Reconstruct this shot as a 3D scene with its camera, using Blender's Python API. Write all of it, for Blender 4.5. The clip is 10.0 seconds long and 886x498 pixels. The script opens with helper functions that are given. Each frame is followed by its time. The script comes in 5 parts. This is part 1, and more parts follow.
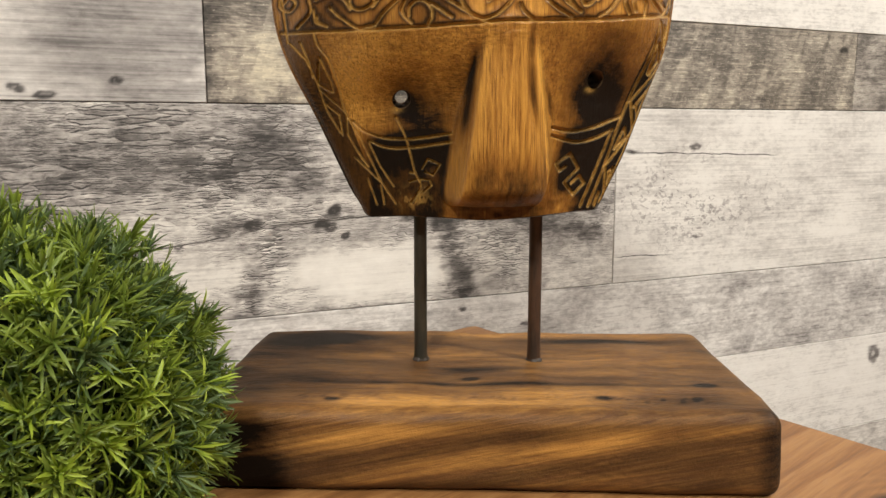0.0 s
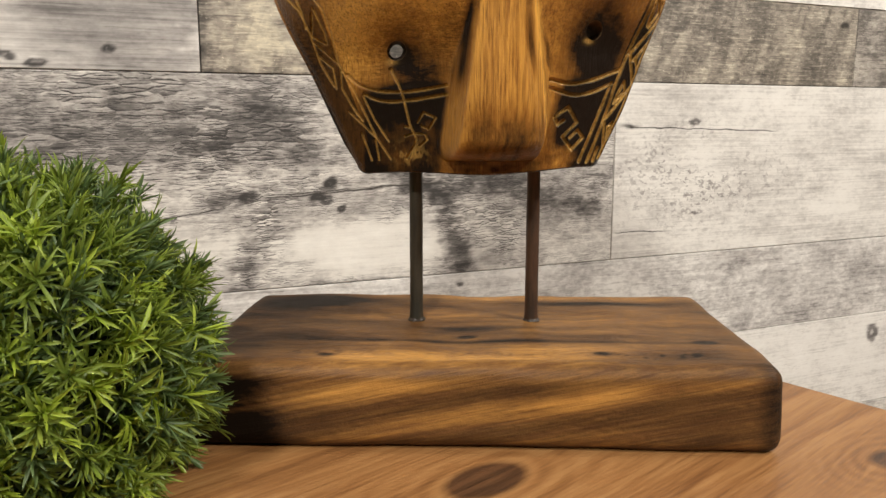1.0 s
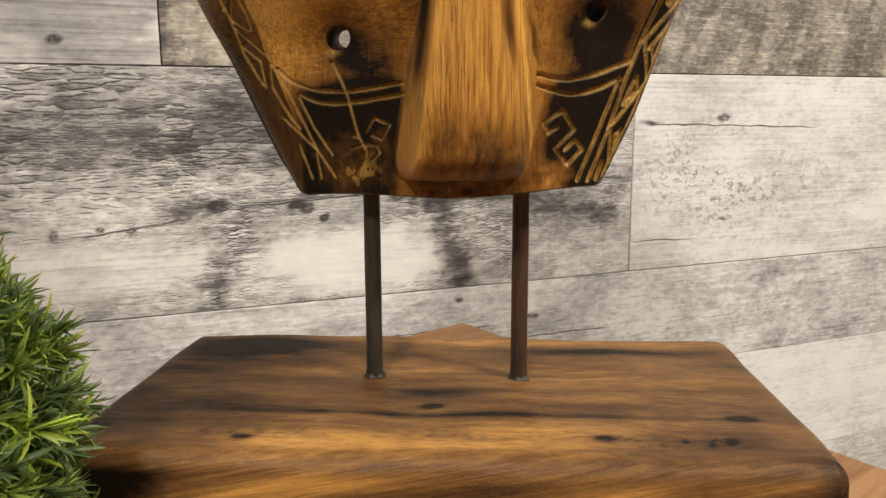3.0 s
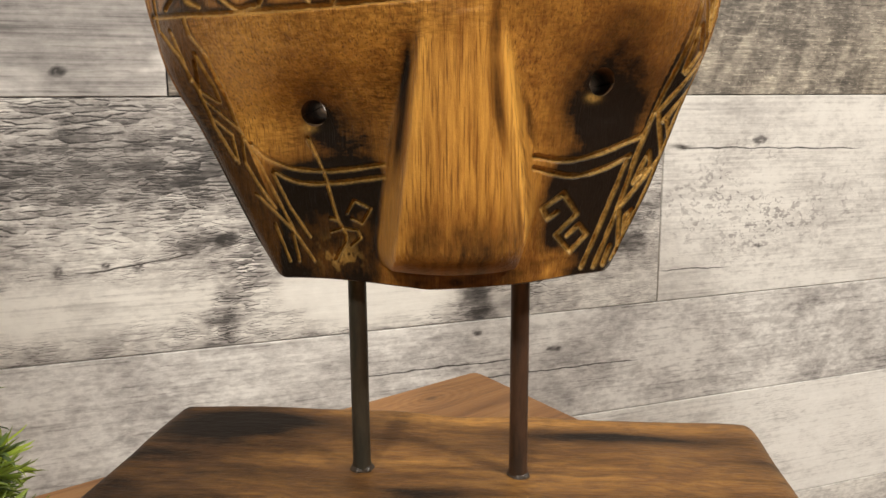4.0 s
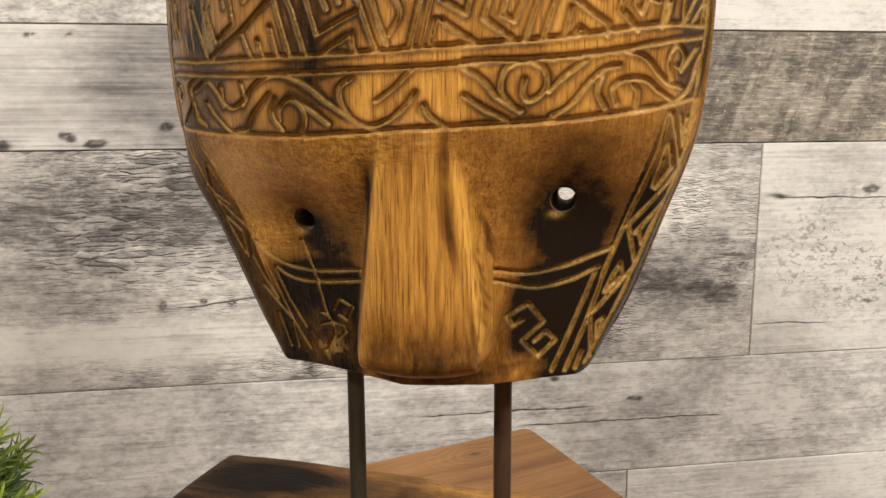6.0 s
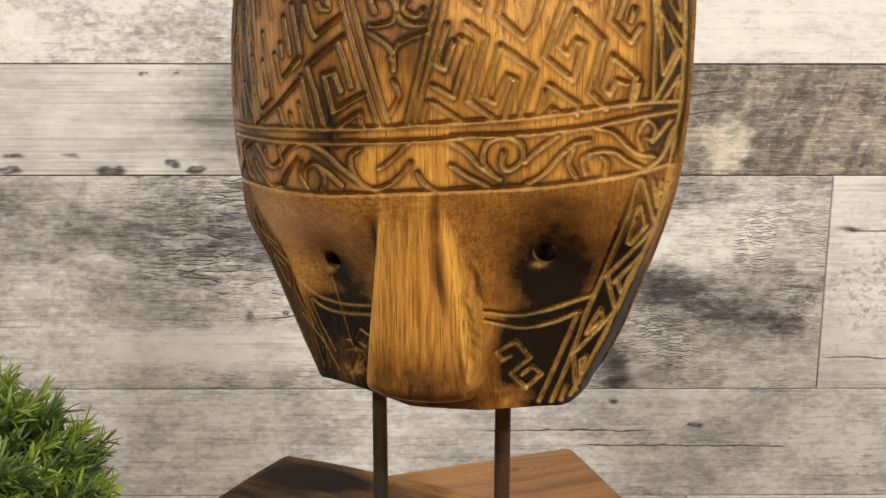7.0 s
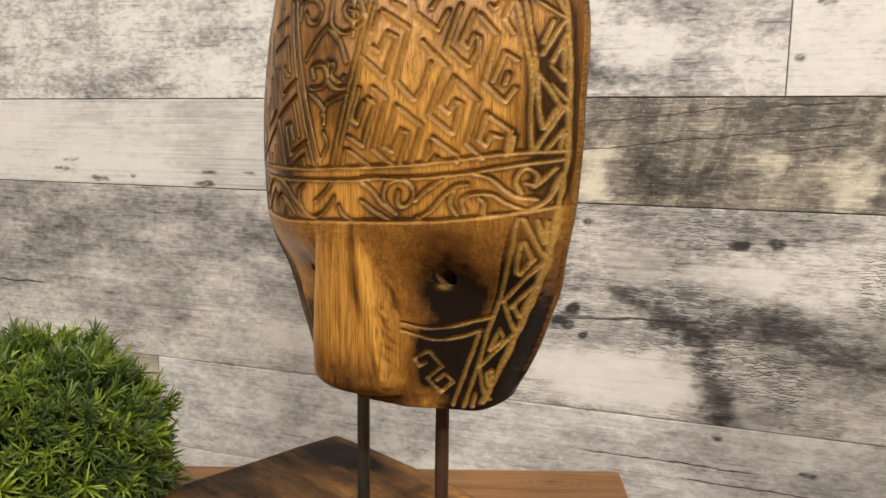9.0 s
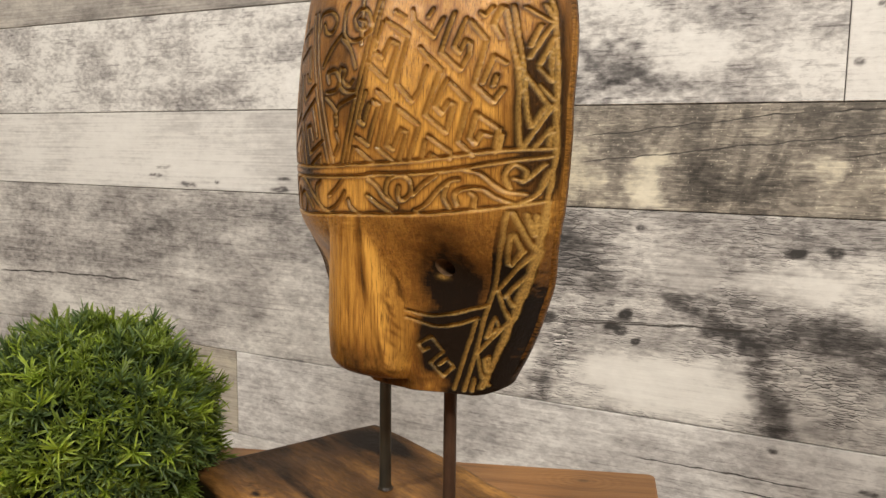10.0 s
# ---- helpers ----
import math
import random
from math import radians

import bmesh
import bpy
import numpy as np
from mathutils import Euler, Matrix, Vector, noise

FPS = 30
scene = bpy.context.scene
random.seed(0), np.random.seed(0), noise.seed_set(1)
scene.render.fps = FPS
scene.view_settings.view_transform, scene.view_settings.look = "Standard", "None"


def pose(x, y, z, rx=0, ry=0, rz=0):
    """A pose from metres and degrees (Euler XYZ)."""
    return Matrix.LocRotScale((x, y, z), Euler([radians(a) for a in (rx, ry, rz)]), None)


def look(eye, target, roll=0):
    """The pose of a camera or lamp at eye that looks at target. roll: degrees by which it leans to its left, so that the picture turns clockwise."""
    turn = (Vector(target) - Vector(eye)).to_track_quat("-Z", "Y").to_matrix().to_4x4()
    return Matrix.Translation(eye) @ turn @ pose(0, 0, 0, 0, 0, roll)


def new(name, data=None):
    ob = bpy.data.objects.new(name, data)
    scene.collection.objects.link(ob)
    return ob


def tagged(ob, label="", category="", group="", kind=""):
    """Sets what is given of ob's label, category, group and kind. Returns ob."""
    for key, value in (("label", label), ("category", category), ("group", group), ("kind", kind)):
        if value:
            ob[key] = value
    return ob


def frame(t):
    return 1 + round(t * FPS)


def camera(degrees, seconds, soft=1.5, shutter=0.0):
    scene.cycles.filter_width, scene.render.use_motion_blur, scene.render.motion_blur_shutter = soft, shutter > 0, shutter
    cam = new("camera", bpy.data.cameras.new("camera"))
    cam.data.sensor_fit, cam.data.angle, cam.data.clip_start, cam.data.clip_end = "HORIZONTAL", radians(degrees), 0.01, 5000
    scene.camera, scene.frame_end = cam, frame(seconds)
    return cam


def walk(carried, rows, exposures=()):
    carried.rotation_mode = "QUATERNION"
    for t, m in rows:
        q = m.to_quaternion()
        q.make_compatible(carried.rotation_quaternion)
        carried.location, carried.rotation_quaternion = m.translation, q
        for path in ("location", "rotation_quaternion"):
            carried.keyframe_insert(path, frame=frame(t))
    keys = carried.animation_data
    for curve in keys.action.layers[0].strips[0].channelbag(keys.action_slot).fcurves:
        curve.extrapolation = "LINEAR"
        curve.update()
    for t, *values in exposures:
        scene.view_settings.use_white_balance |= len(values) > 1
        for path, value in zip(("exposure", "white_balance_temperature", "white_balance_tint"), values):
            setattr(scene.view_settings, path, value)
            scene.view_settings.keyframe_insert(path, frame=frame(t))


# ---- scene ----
cam = camera(59.5, 10.0)
PATH = [
    (0.0, (0.04611, -0.03859, 0.90093), (0.43659, 0.86877, 0.74525), 0.021),
    (0.5, (0.04700, -0.04181, 0.88623), (0.43914, 0.86365, 0.72385), 0.085),
    (1.0, (0.04852, -0.03557, 0.88418), (0.44040, 0.86887, 0.71563), 0.052),
    (1.5, (0.06471, -0.02058, 0.88391), (0.45427, 0.88413, 0.71148), -0.068),
    (2.0, (0.07562, -0.00387, 0.88412), (0.46223, 0.90152, 0.70862), -0.048),
    (2.5, (0.08756, 0.01485, 0.88429), (0.46584, 0.92341, 0.70700), -0.110),
    (4.0, (0.13045, 0.05754, 0.91701), (0.45116, 0.98605, 0.72993), -0.339),
    (4.5, (0.13558, 0.06190, 0.93050), (0.42542, 0.99983, 0.74003), -0.511),
    (5.0, (0.14513, 0.06071, 0.93676), (0.39663, 1.01003, 0.74824), -0.598),
    (6.5, (0.20113, 0.01320, 0.95939), (0.27753, 0.99608, 0.79170), -0.116),
    (7.0, (0.21710, -0.00550, 0.96922), (0.22062, 0.98109, 0.80604), 0.009),
    (7.5, (0.23868, -0.01399, 0.97380), (0.16414, 0.97030, 0.81381), 0.208),
    (8.0, (0.27843, -0.02291, 0.97965), (0.12107, 0.95226, 0.82385), 0.486),
    (8.5, (0.31653, -0.03469, 0.98493), (0.07354, 0.92343, 0.83341), 0.704),
    (9.0, (0.35742, -0.03703, 0.98176), (0.03720, 0.89917, 0.83683), 0.775),
    (9.5, (0.39617, -0.03621, 0.97707), (0.01188, 0.87670, 0.83951), 0.800),
    (10.0, (0.40790, -0.04168, 0.97569), (-0.03406, 0.84612, 0.84726), 0.677),
]
EXPOSURES = [(0.0, 0.0), (4.5, 0.0), (6.5, -0.05), (8.0, -0.16), (10.0, -0.2)]
walk(cam, [(t, look(eye, target, roll)) for t, eye, target, roll in PATH], EXPOSURES)

# ---- light ----
world = bpy.data.worlds.new("room_air")
scene.world = world
world.use_nodes = True
world.node_tree.nodes["Background"].inputs[0].default_value = (1.0, 0.97, 0.92, 1)
world.node_tree.nodes["Background"].inputs[1].default_value = 0.12


def area_lamp(name, eye, target, size, watts, colour):
    data = bpy.data.lights.new(name, "AREA")
    data.shape, data.size, data.energy, data.color = "DISK", size, watts, colour
    ob = new(name, data)
    ob.matrix_world = look(eye, target)
    return ob


area_lamp("ceiling_lamp", (1.15, -1.15, 2.36), (0.35, 0.2, 0.8), 0.30, 50, (1.0, 0.955, 0.87))
area_lamp("ceiling_lamp", (-0.95, -1.15, 2.36), (-0.2, 0.2, 0.8), 0.26, 48, (1.0, 0.955, 0.87))
area_lamp("ceiling_lamp", (1.60, -0.25, 2.36), (0.9, 0.4, 0.8), 0.22, 20, (1.0, 0.955, 0.87))


# ---- small tools ----
def smooth(x, a, b):
    t = np.clip((x - a) / (b - a), 0, 1)
    return t * t * (3 - 2 * t)


def spline(x, xs, ys):
    """A smooth curve through a few knots."""
    xs, ys = np.array(xs, float), np.array(ys, float)
    m = np.gradient(ys, xs)
    x = np.clip(x, xs[0], xs[-1])
    i = np.clip(np.searchsorted(xs, x) - 1, 0, len(xs) - 2)
    h = xs[i + 1] - xs[i]
    t = (x - xs[i]) / h
    return ((2 * t**3 - 3 * t**2 + 1) * ys[i] + (t**3 - 2 * t**2 + t) * h * m[i]
            + (3 * t**2 - 2 * t**3) * ys[i + 1] + (t**3 - t**2) * h * m[i + 1])


def lattice(x, y, seed=0):
    """Value noise in the plane, 0 to 1, one cell a unit."""
    x, y = np.asarray(x, float), np.asarray(y, float)
    table = np.random.RandomState(seed).rand(256, 256)
    i, j = np.floor(x).astype(int), np.floor(y).astype(int)
    f, g = x - i, y - j
    f, g = f * f * (3 - 2 * f), g * g * (3 - 2 * g)
    a, b = table[i % 256, j % 256], table[(i + 1) % 256, j % 256]
    c, d = table[i % 256, (j + 1) % 256], table[(i + 1) % 256, (j + 1) % 256]
    return (a * (1 - f) + b * f) * (1 - g) + (c * (1 - f) + d * f) * g


def cloud(x, y, seed=0, octaves=4):
    total, weight = 0, 0
    for k in range(octaves):
        total = total + lattice(x * 2**k + 17.3 * k, y * 2**k + 5.1 * k, seed + k) * 0.55**k
        weight += 0.55**k
    return total / weight


def spot(x, y, cx, cy, rx, ry):
    return np.exp(-((x - cx) / rx) ** 2 - ((y - cy) / ry) ** 2)


def mesh_of(name, verts, faces, values=None, soft=True):
    me = bpy.data.meshes.new(name)
    me.from_pydata(np.asarray(verts).tolist(), [], np.asarray(faces).tolist() if isinstance(faces, np.ndarray) else faces)
    for key, arr in (values or {}).items():
        me.attributes.new(key, "FLOAT", "POINT").data.foreach_set("value", np.asarray(arr, np.float32).ravel())
    me.polygons.foreach_set("use_smooth", [soft] * len(me.polygons))
    me.update()
    return me


def grid_faces(rows, cols):
    i = np.arange(rows * cols).reshape(rows, cols)
    return np.stack([i[:-1, :-1], i[:-1, 1:], i[1:, 1:], i[1:, :-1]], -1).reshape(-1, 4)


def thing(name, m, label, category, group="", kind=""):
    ob = new(name)
    ob.empty_display_size = 0.02
    ob.matrix_world = m
    return tagged(ob, label, category, group, kind)


def part(name, data, material, parent, label="", m=None):
    ob = new(name, data)
    if material and not data.materials:
        data.materials.append(material)
    ob.parent = parent
    if m is not None:
        ob.matrix_local = m
    return tagged(ob, label) if label else ob


def from_bm(name, bm, soft=False):
    me = bpy.data.meshes.new(name)
    bm.to_mesh(me)
    bm.free()
    if soft:
        me.polygons.foreach_set("use_smooth", [True] * len(me.polygons))
    return me


def rounded_box(sx, sy, sz, r, nx, ny, nz, uneven=0.0, seed=3):
    """A block with rounded edges, its base at z = 0, as vertices and faces of one closed skin."""
    bm = bmesh.new()
    bmesh.ops.create_cube(bm, size=1)
    for axis, n in ((0, nx), (1, ny), (2, nz)):
        for k in range(1, n):
            co, no = Vector((0, 0, 0)), Vector((0, 0, 0))
            co[axis], no[axis] = -0.5 + k / n, 1
            bmesh.ops.bisect_plane(bm, geom=bm.verts[:] + bm.edges[:] + bm.faces[:], plane_co=co, plane_no=no)
    half = Vector((sx / 2, sy / 2, sz / 2))
    for v in bm.verts:
        p = Vector([v.co[a] * 2 * half[a] for a in range(3)])
        q = Vector([max(-half[a] + r, min(half[a] - r, p[a])) for a in range(3)])
        d = p - q
        if d.length > 1e-9:
            p = q + d.normalized() * r * min(1, d.length / r)
        if uneven:
            p += noise.noise_vector(p * 30 + Vector((seed, 0, 0))) * uneven
        v.co = p + Vector((0, 0, sz / 2))
    return bm


# ---- materials ----
def material(name):
    m = bpy.data.materials.new(name)
    m.use_nodes = True
    tree = m.node_tree
    return m, tree, tree.nodes["Principled BSDF"]


def math_node(tree, op, a, b=None, c=None, clamp=False):
    n = tree.nodes.new("ShaderNodeMath")
    n.operation, n.use_clamp = op, clamp
    for i, v in enumerate((a, b, c)):
        if v is None:
            continue
        if isinstance(v, (int, float)):
            n.inputs[i].default_value = v
        else:
            tree.links.new(v, n.inputs[i])
    return n.outputs[0]


def attr(tree, name):
    n = tree.nodes.new("ShaderNodeAttribute")
    n.attribute_name = name
    return n.outputs["Fac"]


def coords(tree, scale=(1, 1, 1), turn=(0, 0, 0), shift=(0, 0, 0), tilt=0.0):
    t = tree.nodes.new("ShaderNodeTexCoord")
    out = t.outputs["Object"]
    if tilt:
        r = tree.nodes.new("ShaderNodeMapping")
        r.inputs["Rotation"].default_value = (0, tilt, 0)
        tree.links.new(out, r.inputs["Vector"])
        out = r.outputs[0]
    n = tree.nodes.new("ShaderNodeMapping")
    n.inputs["Scale"].default_value, n.inputs["Rotation"].default_value, n.inputs["Location"].default_value = scale, turn, shift
    tree.links.new(out, n.inputs["Vector"])
    return n.outputs[0]


def noise_tex(tree, vec, scale, detail=4, rough=0.55, distortion=0.0):
    n = tree.nodes.new("ShaderNodeTexNoise")
    n.inputs["Scale"].default_value, n.inputs["Detail"].default_value = scale, detail
    n.inputs["Roughness"].default_value, n.inputs["Distortion"].default_value = rough, distortion
    tree.links.new(vec, n.inputs["Vector"])
    return n.outputs[0]


def ramp(tree, fac, *stops):
    n = tree.nodes.new("ShaderNodeValToRGB")
    els = n.color_ramp.elements
    while len(els) < len(stops):
        els.new(0.5)
    for e, (pos, col) in zip(els, stops):
        e.position = pos
        e.color = (*col, 1) if isinstance(col, tuple) else (col, col, col, 1)
    tree.links.new(fac, n.inputs[0])
    return n.outputs[0]


def mix(tree, fac, a, b, how="MIX"):
    n = tree.nodes.new("ShaderNodeMix")
    n.data_type, n.blend_type, n.clamp_factor = "RGBA", how, True
    for sock, v in ((n.inputs["Factor"], fac), (n.inputs[6], a), (n.inputs[7], b)):
        if isinstance(v, (int, float)):
            sock.default_value = v
        elif isinstance(v, tuple):
            sock.default_value = (*v, 1)
        else:
            tree.links.new(v, sock)
    return n.outputs[2]


def bump(tree, bsdf, height, strength, depth):
    n = tree.nodes.new("ShaderNodeBump")
    n.inputs["Strength"].default_value, n.inputs["Distance"].default_value = strength, depth
    tree.links.new(height, n.inputs["Height"])
    tree.links.new(n.outputs[0], bsdf.inputs["Normal"])
    tree.links.new(n.outputs[0], bsdf.inputs["Coat Normal"])


def burnt_wood(name, light, deep, pores, along, cut_colour=None, rough=(0.28, 0.5), coat=0.25, brown=(0.20, 0.080, 0.013), slant=0.0, porous=0.85, sooty=0.38, specky=0.45, span=(0.12, 0.45, 0.85), crisp=0.45):
    """Oiled, scorched hardwood; along: stretch of the grain on x, y, z. It reads the points' burn (with painted shade
    and highlights), cut and fleck.
    """
    m, tree, bsdf = material(name)
    link = tree.links.new
    wide = noise_tex(tree, coords(tree, along, tilt=slant), 1.0, 6, 0.62, 0.7)
    fine = noise_tex(tree, coords(tree, tuple(a * 4.5 for a in along), tilt=slant), 1.0, 5, 0.68, 0.2)
    grain = math_node(tree, "ADD", math_node(tree, "MULTIPLY", wide, 1 - crisp), math_node(tree, "MULTIPLY", fine, crisp))
    burn_shade = attr(tree, "burn_shade")
    # values below zero lighten the grain; the painted highlights rely on this
    grain = math_node(tree, "MULTIPLY_ADD", math_node(tree, "SUBTRACT", 0.16, burn_shade), 0.22, grain)
    wood = ramp(tree, grain, (0.35, deep), (0.5, tuple(a * 0.55 + b * 0.45 for a, b in zip(light, deep))), (0.64, light))
    pore = noise_tex(tree, coords(tree, tuple(a * (11 if a > 50 else 4) for a in along), shift=(3, 1, 2), tilt=slant), 1.0, 2, 0.5)
    wood = mix(tree, ramp(tree, pore, (0.55, 0.0), (0.66, porous)), wood, pores)
    speck = noise_tex(tree, coords(tree, tuple(a * 3 for a in along), tilt=slant), 1.0, 6, 0.72)
    dust = noise_tex(tree, coords(tree, (900, 900, 900)), 1.0, 3, 0.6)
    hair = noise_tex(tree, coords(tree, (330, 330, 1250), (0.0, 0.12, 0.0)), 1.0, 3, 0.55, 0.6)
    scorch = math_node(tree, "ADD", burn_shade, math_node(tree, "MULTIPLY", math_node(tree, "SUBTRACT", speck, 0.5), specky))
    scorch = math_node(tree, "MULTIPLY_ADD", math_node(tree, "SUBTRACT", dust, 0.5), sooty, scorch)
    scorch = math_node(tree, "MULTIPLY_ADD", math_node(tree, "MULTIPLY", ramp(tree, hair, (0.40, 0.0), (0.60, 1.0)), attr(tree, "fleck")), 0.52, scorch)
    amount = ramp(tree, scorch, (span[0], 0.0), (span[1], 0.5), (span[2], 1.0))
    char = mix(tree, ramp(tree, scorch, (span[1] - 0.05, 0.0), (span[2], 1.0)), brown, (0.0125, 0.0080, 0.0055))
    colour = mix(tree, amount, wood, char)
    if cut_colour:
        worn = math_node(tree, "MULTIPLY", attr(tree, "cut"), ramp(tree, dust, (0.35, 0.45), (0.6, 1.0)))
        colour = mix(tree, worn, colour, cut_colour)
    link(colour, bsdf.inputs["Base Color"])
    link(math_node(tree, "MULTIPLY_ADD", fine, rough[1] - rough[0], rough[0]), bsdf.inputs["Roughness"])
    link(math_node(tree, "MULTIPLY_ADD", attr(tree, "cut"), 0.12, math_node(tree, "MULTIPLY_ADD", amount, -0.28, 0.38)), bsdf.inputs["Specular IOR Level"])
    link(math_node(tree, "MULTIPLY_ADD", amount, -0.75 * coat, coat), bsdf.inputs["Coat Weight"])
    bsdf.inputs["Coat Roughness"].default_value = 0.12
    height = math_node(tree, "ADD", fine, math_node(tree, "MULTIPLY", pore, -0.6))
    bump(tree, bsdf, math_node(tree, "MULTIPLY_ADD", dust, 0.6, height), 0.55, 0.0006)
    return m


MASK_WOOD = burnt_wood("mask_wood", (0.69, 0.348, 0.063), (0.31, 0.130, 0.024), (0.10, 0.030, 0.005), (170, 170, 14), (0.56, 0.33, 0.085), (0.22, 0.42), 0.30, porous=0.72, sooty=0.14, specky=0.26, span=(0.08, 0.48, 0.98), crisp=0.62)
BASE_WOOD = burnt_wood("base_wood", (0.54, 0.27, 0.062), (0.17, 0.072, 0.018), (0.045, 0.018, 0.007), (6, 90, 110), None, (0.36, 0.58), 0.0, (0.095, 0.045, 0.018), 0.2, 0.36, 0.16, 0.40, crisp=0.62)


def rod_metal(name, dark, mid, rust):
    m, tree, bsdf = material(name)
    n = noise_tex(tree, coords(tree, (160, 160, 30)), 1.0, 5, 0.6)
    k = noise_tex(tree, coords(tree, (900, 900, 500)), 1.0, 3, 0.6)
    tree.links.new(ramp(tree, n, (0.35, dark), (0.6, mid), (0.75, rust)), bsdf.inputs["Base Color"])
    bsdf.inputs["Metallic"].default_value = 0.55
    tree.links.new(math_node(tree, "MULTIPLY_ADD", k, 0.3, 0.36), bsdf.inputs["Roughness"])
    bump(tree, bsdf, k, 0.4, 0.0004)
    return m


DULL_ROD = rod_metal("dull_steel", (0.040, 0.036, 0.026), (0.075, 0.060, 0.040), (0.12, 0.075, 0.045))
RUSTY_ROD = rod_metal("rusted_steel", (0.048, 0.030, 0.020), (0.11, 0.058, 0.034), (0.17, 0.080, 0.046))


def glue():
    m, tree, bsdf = material("dried_glue")
    n = noise_tex(tree, coords(tree, (500, 500, 500)), 1.0, 3, 0.6)
    tree.links.new(ramp(tree, n, (0.35, (0.016, 0.010, 0.006)), (0.65, (0.045, 0.028, 0.016))), bsdf.inputs["Base Color"])
    bsdf.inputs["Roughness"].default_value = 0.42
    bump(tree, bsdf, n, 0.8, 0.0008)
    return m


GLUE = glue()


def table_wood():
    m, tree, bsdf = material("table_wood")
    link = tree.links.new
    base = coords(tree)
    sep = tree.nodes.new("ShaderNodeSeparateXYZ")
    link(base, sep.inputs[0])
    x, y = sep.outputs[0], sep.outputs[1]
    bend, dark, ring = 0.0, 0.0, 0.0
    for kx, ky, r, deep in KNOTS:
        dx, dy = math_node(tree, "SUBTRACT", x, kx), math_node(tree, "SUBTRACT", y, ky)
        d2 = math_node(tree, "ADD", math_node(tree, "MULTIPLY", math_node(tree, "MULTIPLY", dx, dx), 0.35), math_node(tree, "MULTIPLY", dy, dy))
        near = math_node(tree, "POWER", 2.718, math_node(tree, "MULTIPLY", d2, -1 / (r * r)))
        wide = math_node(tree, "POWER", 2.718, math_node(tree, "MULTIPLY", d2, -1 / (9 * r * r)))
        dark = math_node(tree, "MULTIPLY_ADD", near, deep, dark)
        bend = math_node(tree, "MULTIPLY_ADD", math_node(tree, "MULTIPLY", wide, math_node(tree, "SIGN", dy)), r * 1.3, bend)
        ring = math_node(tree, "MULTIPLY_ADD", wide, math_node(tree, "SINE", math_node(tree, "MULTIPLY", math_node(tree, "SQRT", d2), 1500 * 0.006 / r)), ring)
    across = math_node(tree, "SUBTRACT", y, bend)
    put = tree.nodes.new("ShaderNodeCombineXYZ")
    link(math_node(tree, "MULTIPLY", x, 5.0), put.inputs[0])
    link(math_node(tree, "MULTIPLY", across, 95.0), put.inputs[1])
    wide = noise_tex(tree, put.outputs[0], 1.0, 5, 0.6, 0.8)
    fine = noise_tex(tree, coords(tree, (40, 700, 700)), 1.0, 4, 0.65)
    large = noise_tex(tree, coords(tree, (6, 12, 12)), 1.0, 2, 0.5)
    g = math_node(tree, "ADD", math_node(tree, "MULTIPLY", wide, 0.66), math_node(tree, "MULTIPLY", fine, 0.34))
    g = math_node(tree, "MULTIPLY_ADD", ring, -0.045, g)
    col = ramp(tree, g, (0.37, (0.130, 0.050, 0.015)), (0.47, (0.240, 0.105, 0.033)), (0.59, (0.350, 0.178, 0.065)))
    col = mix(tree, ramp(tree, large, (0.3, 0.0), (0.7, 0.4)), col, (0.285, 0.142, 0.052))
    col = mix(tree, ramp(tree, dark, (0.20, 0.0), (0.32, 0.45), (0.42, 0.90), (0.70, 0.94), (0.97, 0.86)), col, ramp(tree, wide, (0.42, (0.016, 0.007, 0.004)), (0.62, (0.085, 0.036, 0.016))))
    link(col, bsdf.inputs["Base Color"])
    link(math_node(tree, "MULTIPLY_ADD", fine, 0.22, 0.34), bsdf.inputs["Roughness"])
    bump(tree, bsdf, fine, 0.35, 0.0005)
    return m


# knots of the table top, in its own plane: along the grain, across, radius, depth
KNOTS = ((0.000, 0.000, 0.011, 0.95), (0.166, 0.2105, 0.0055, 0.34), (0.137, -0.099, 0.007, 0.6))
TABLE_WOOD = table_wood()


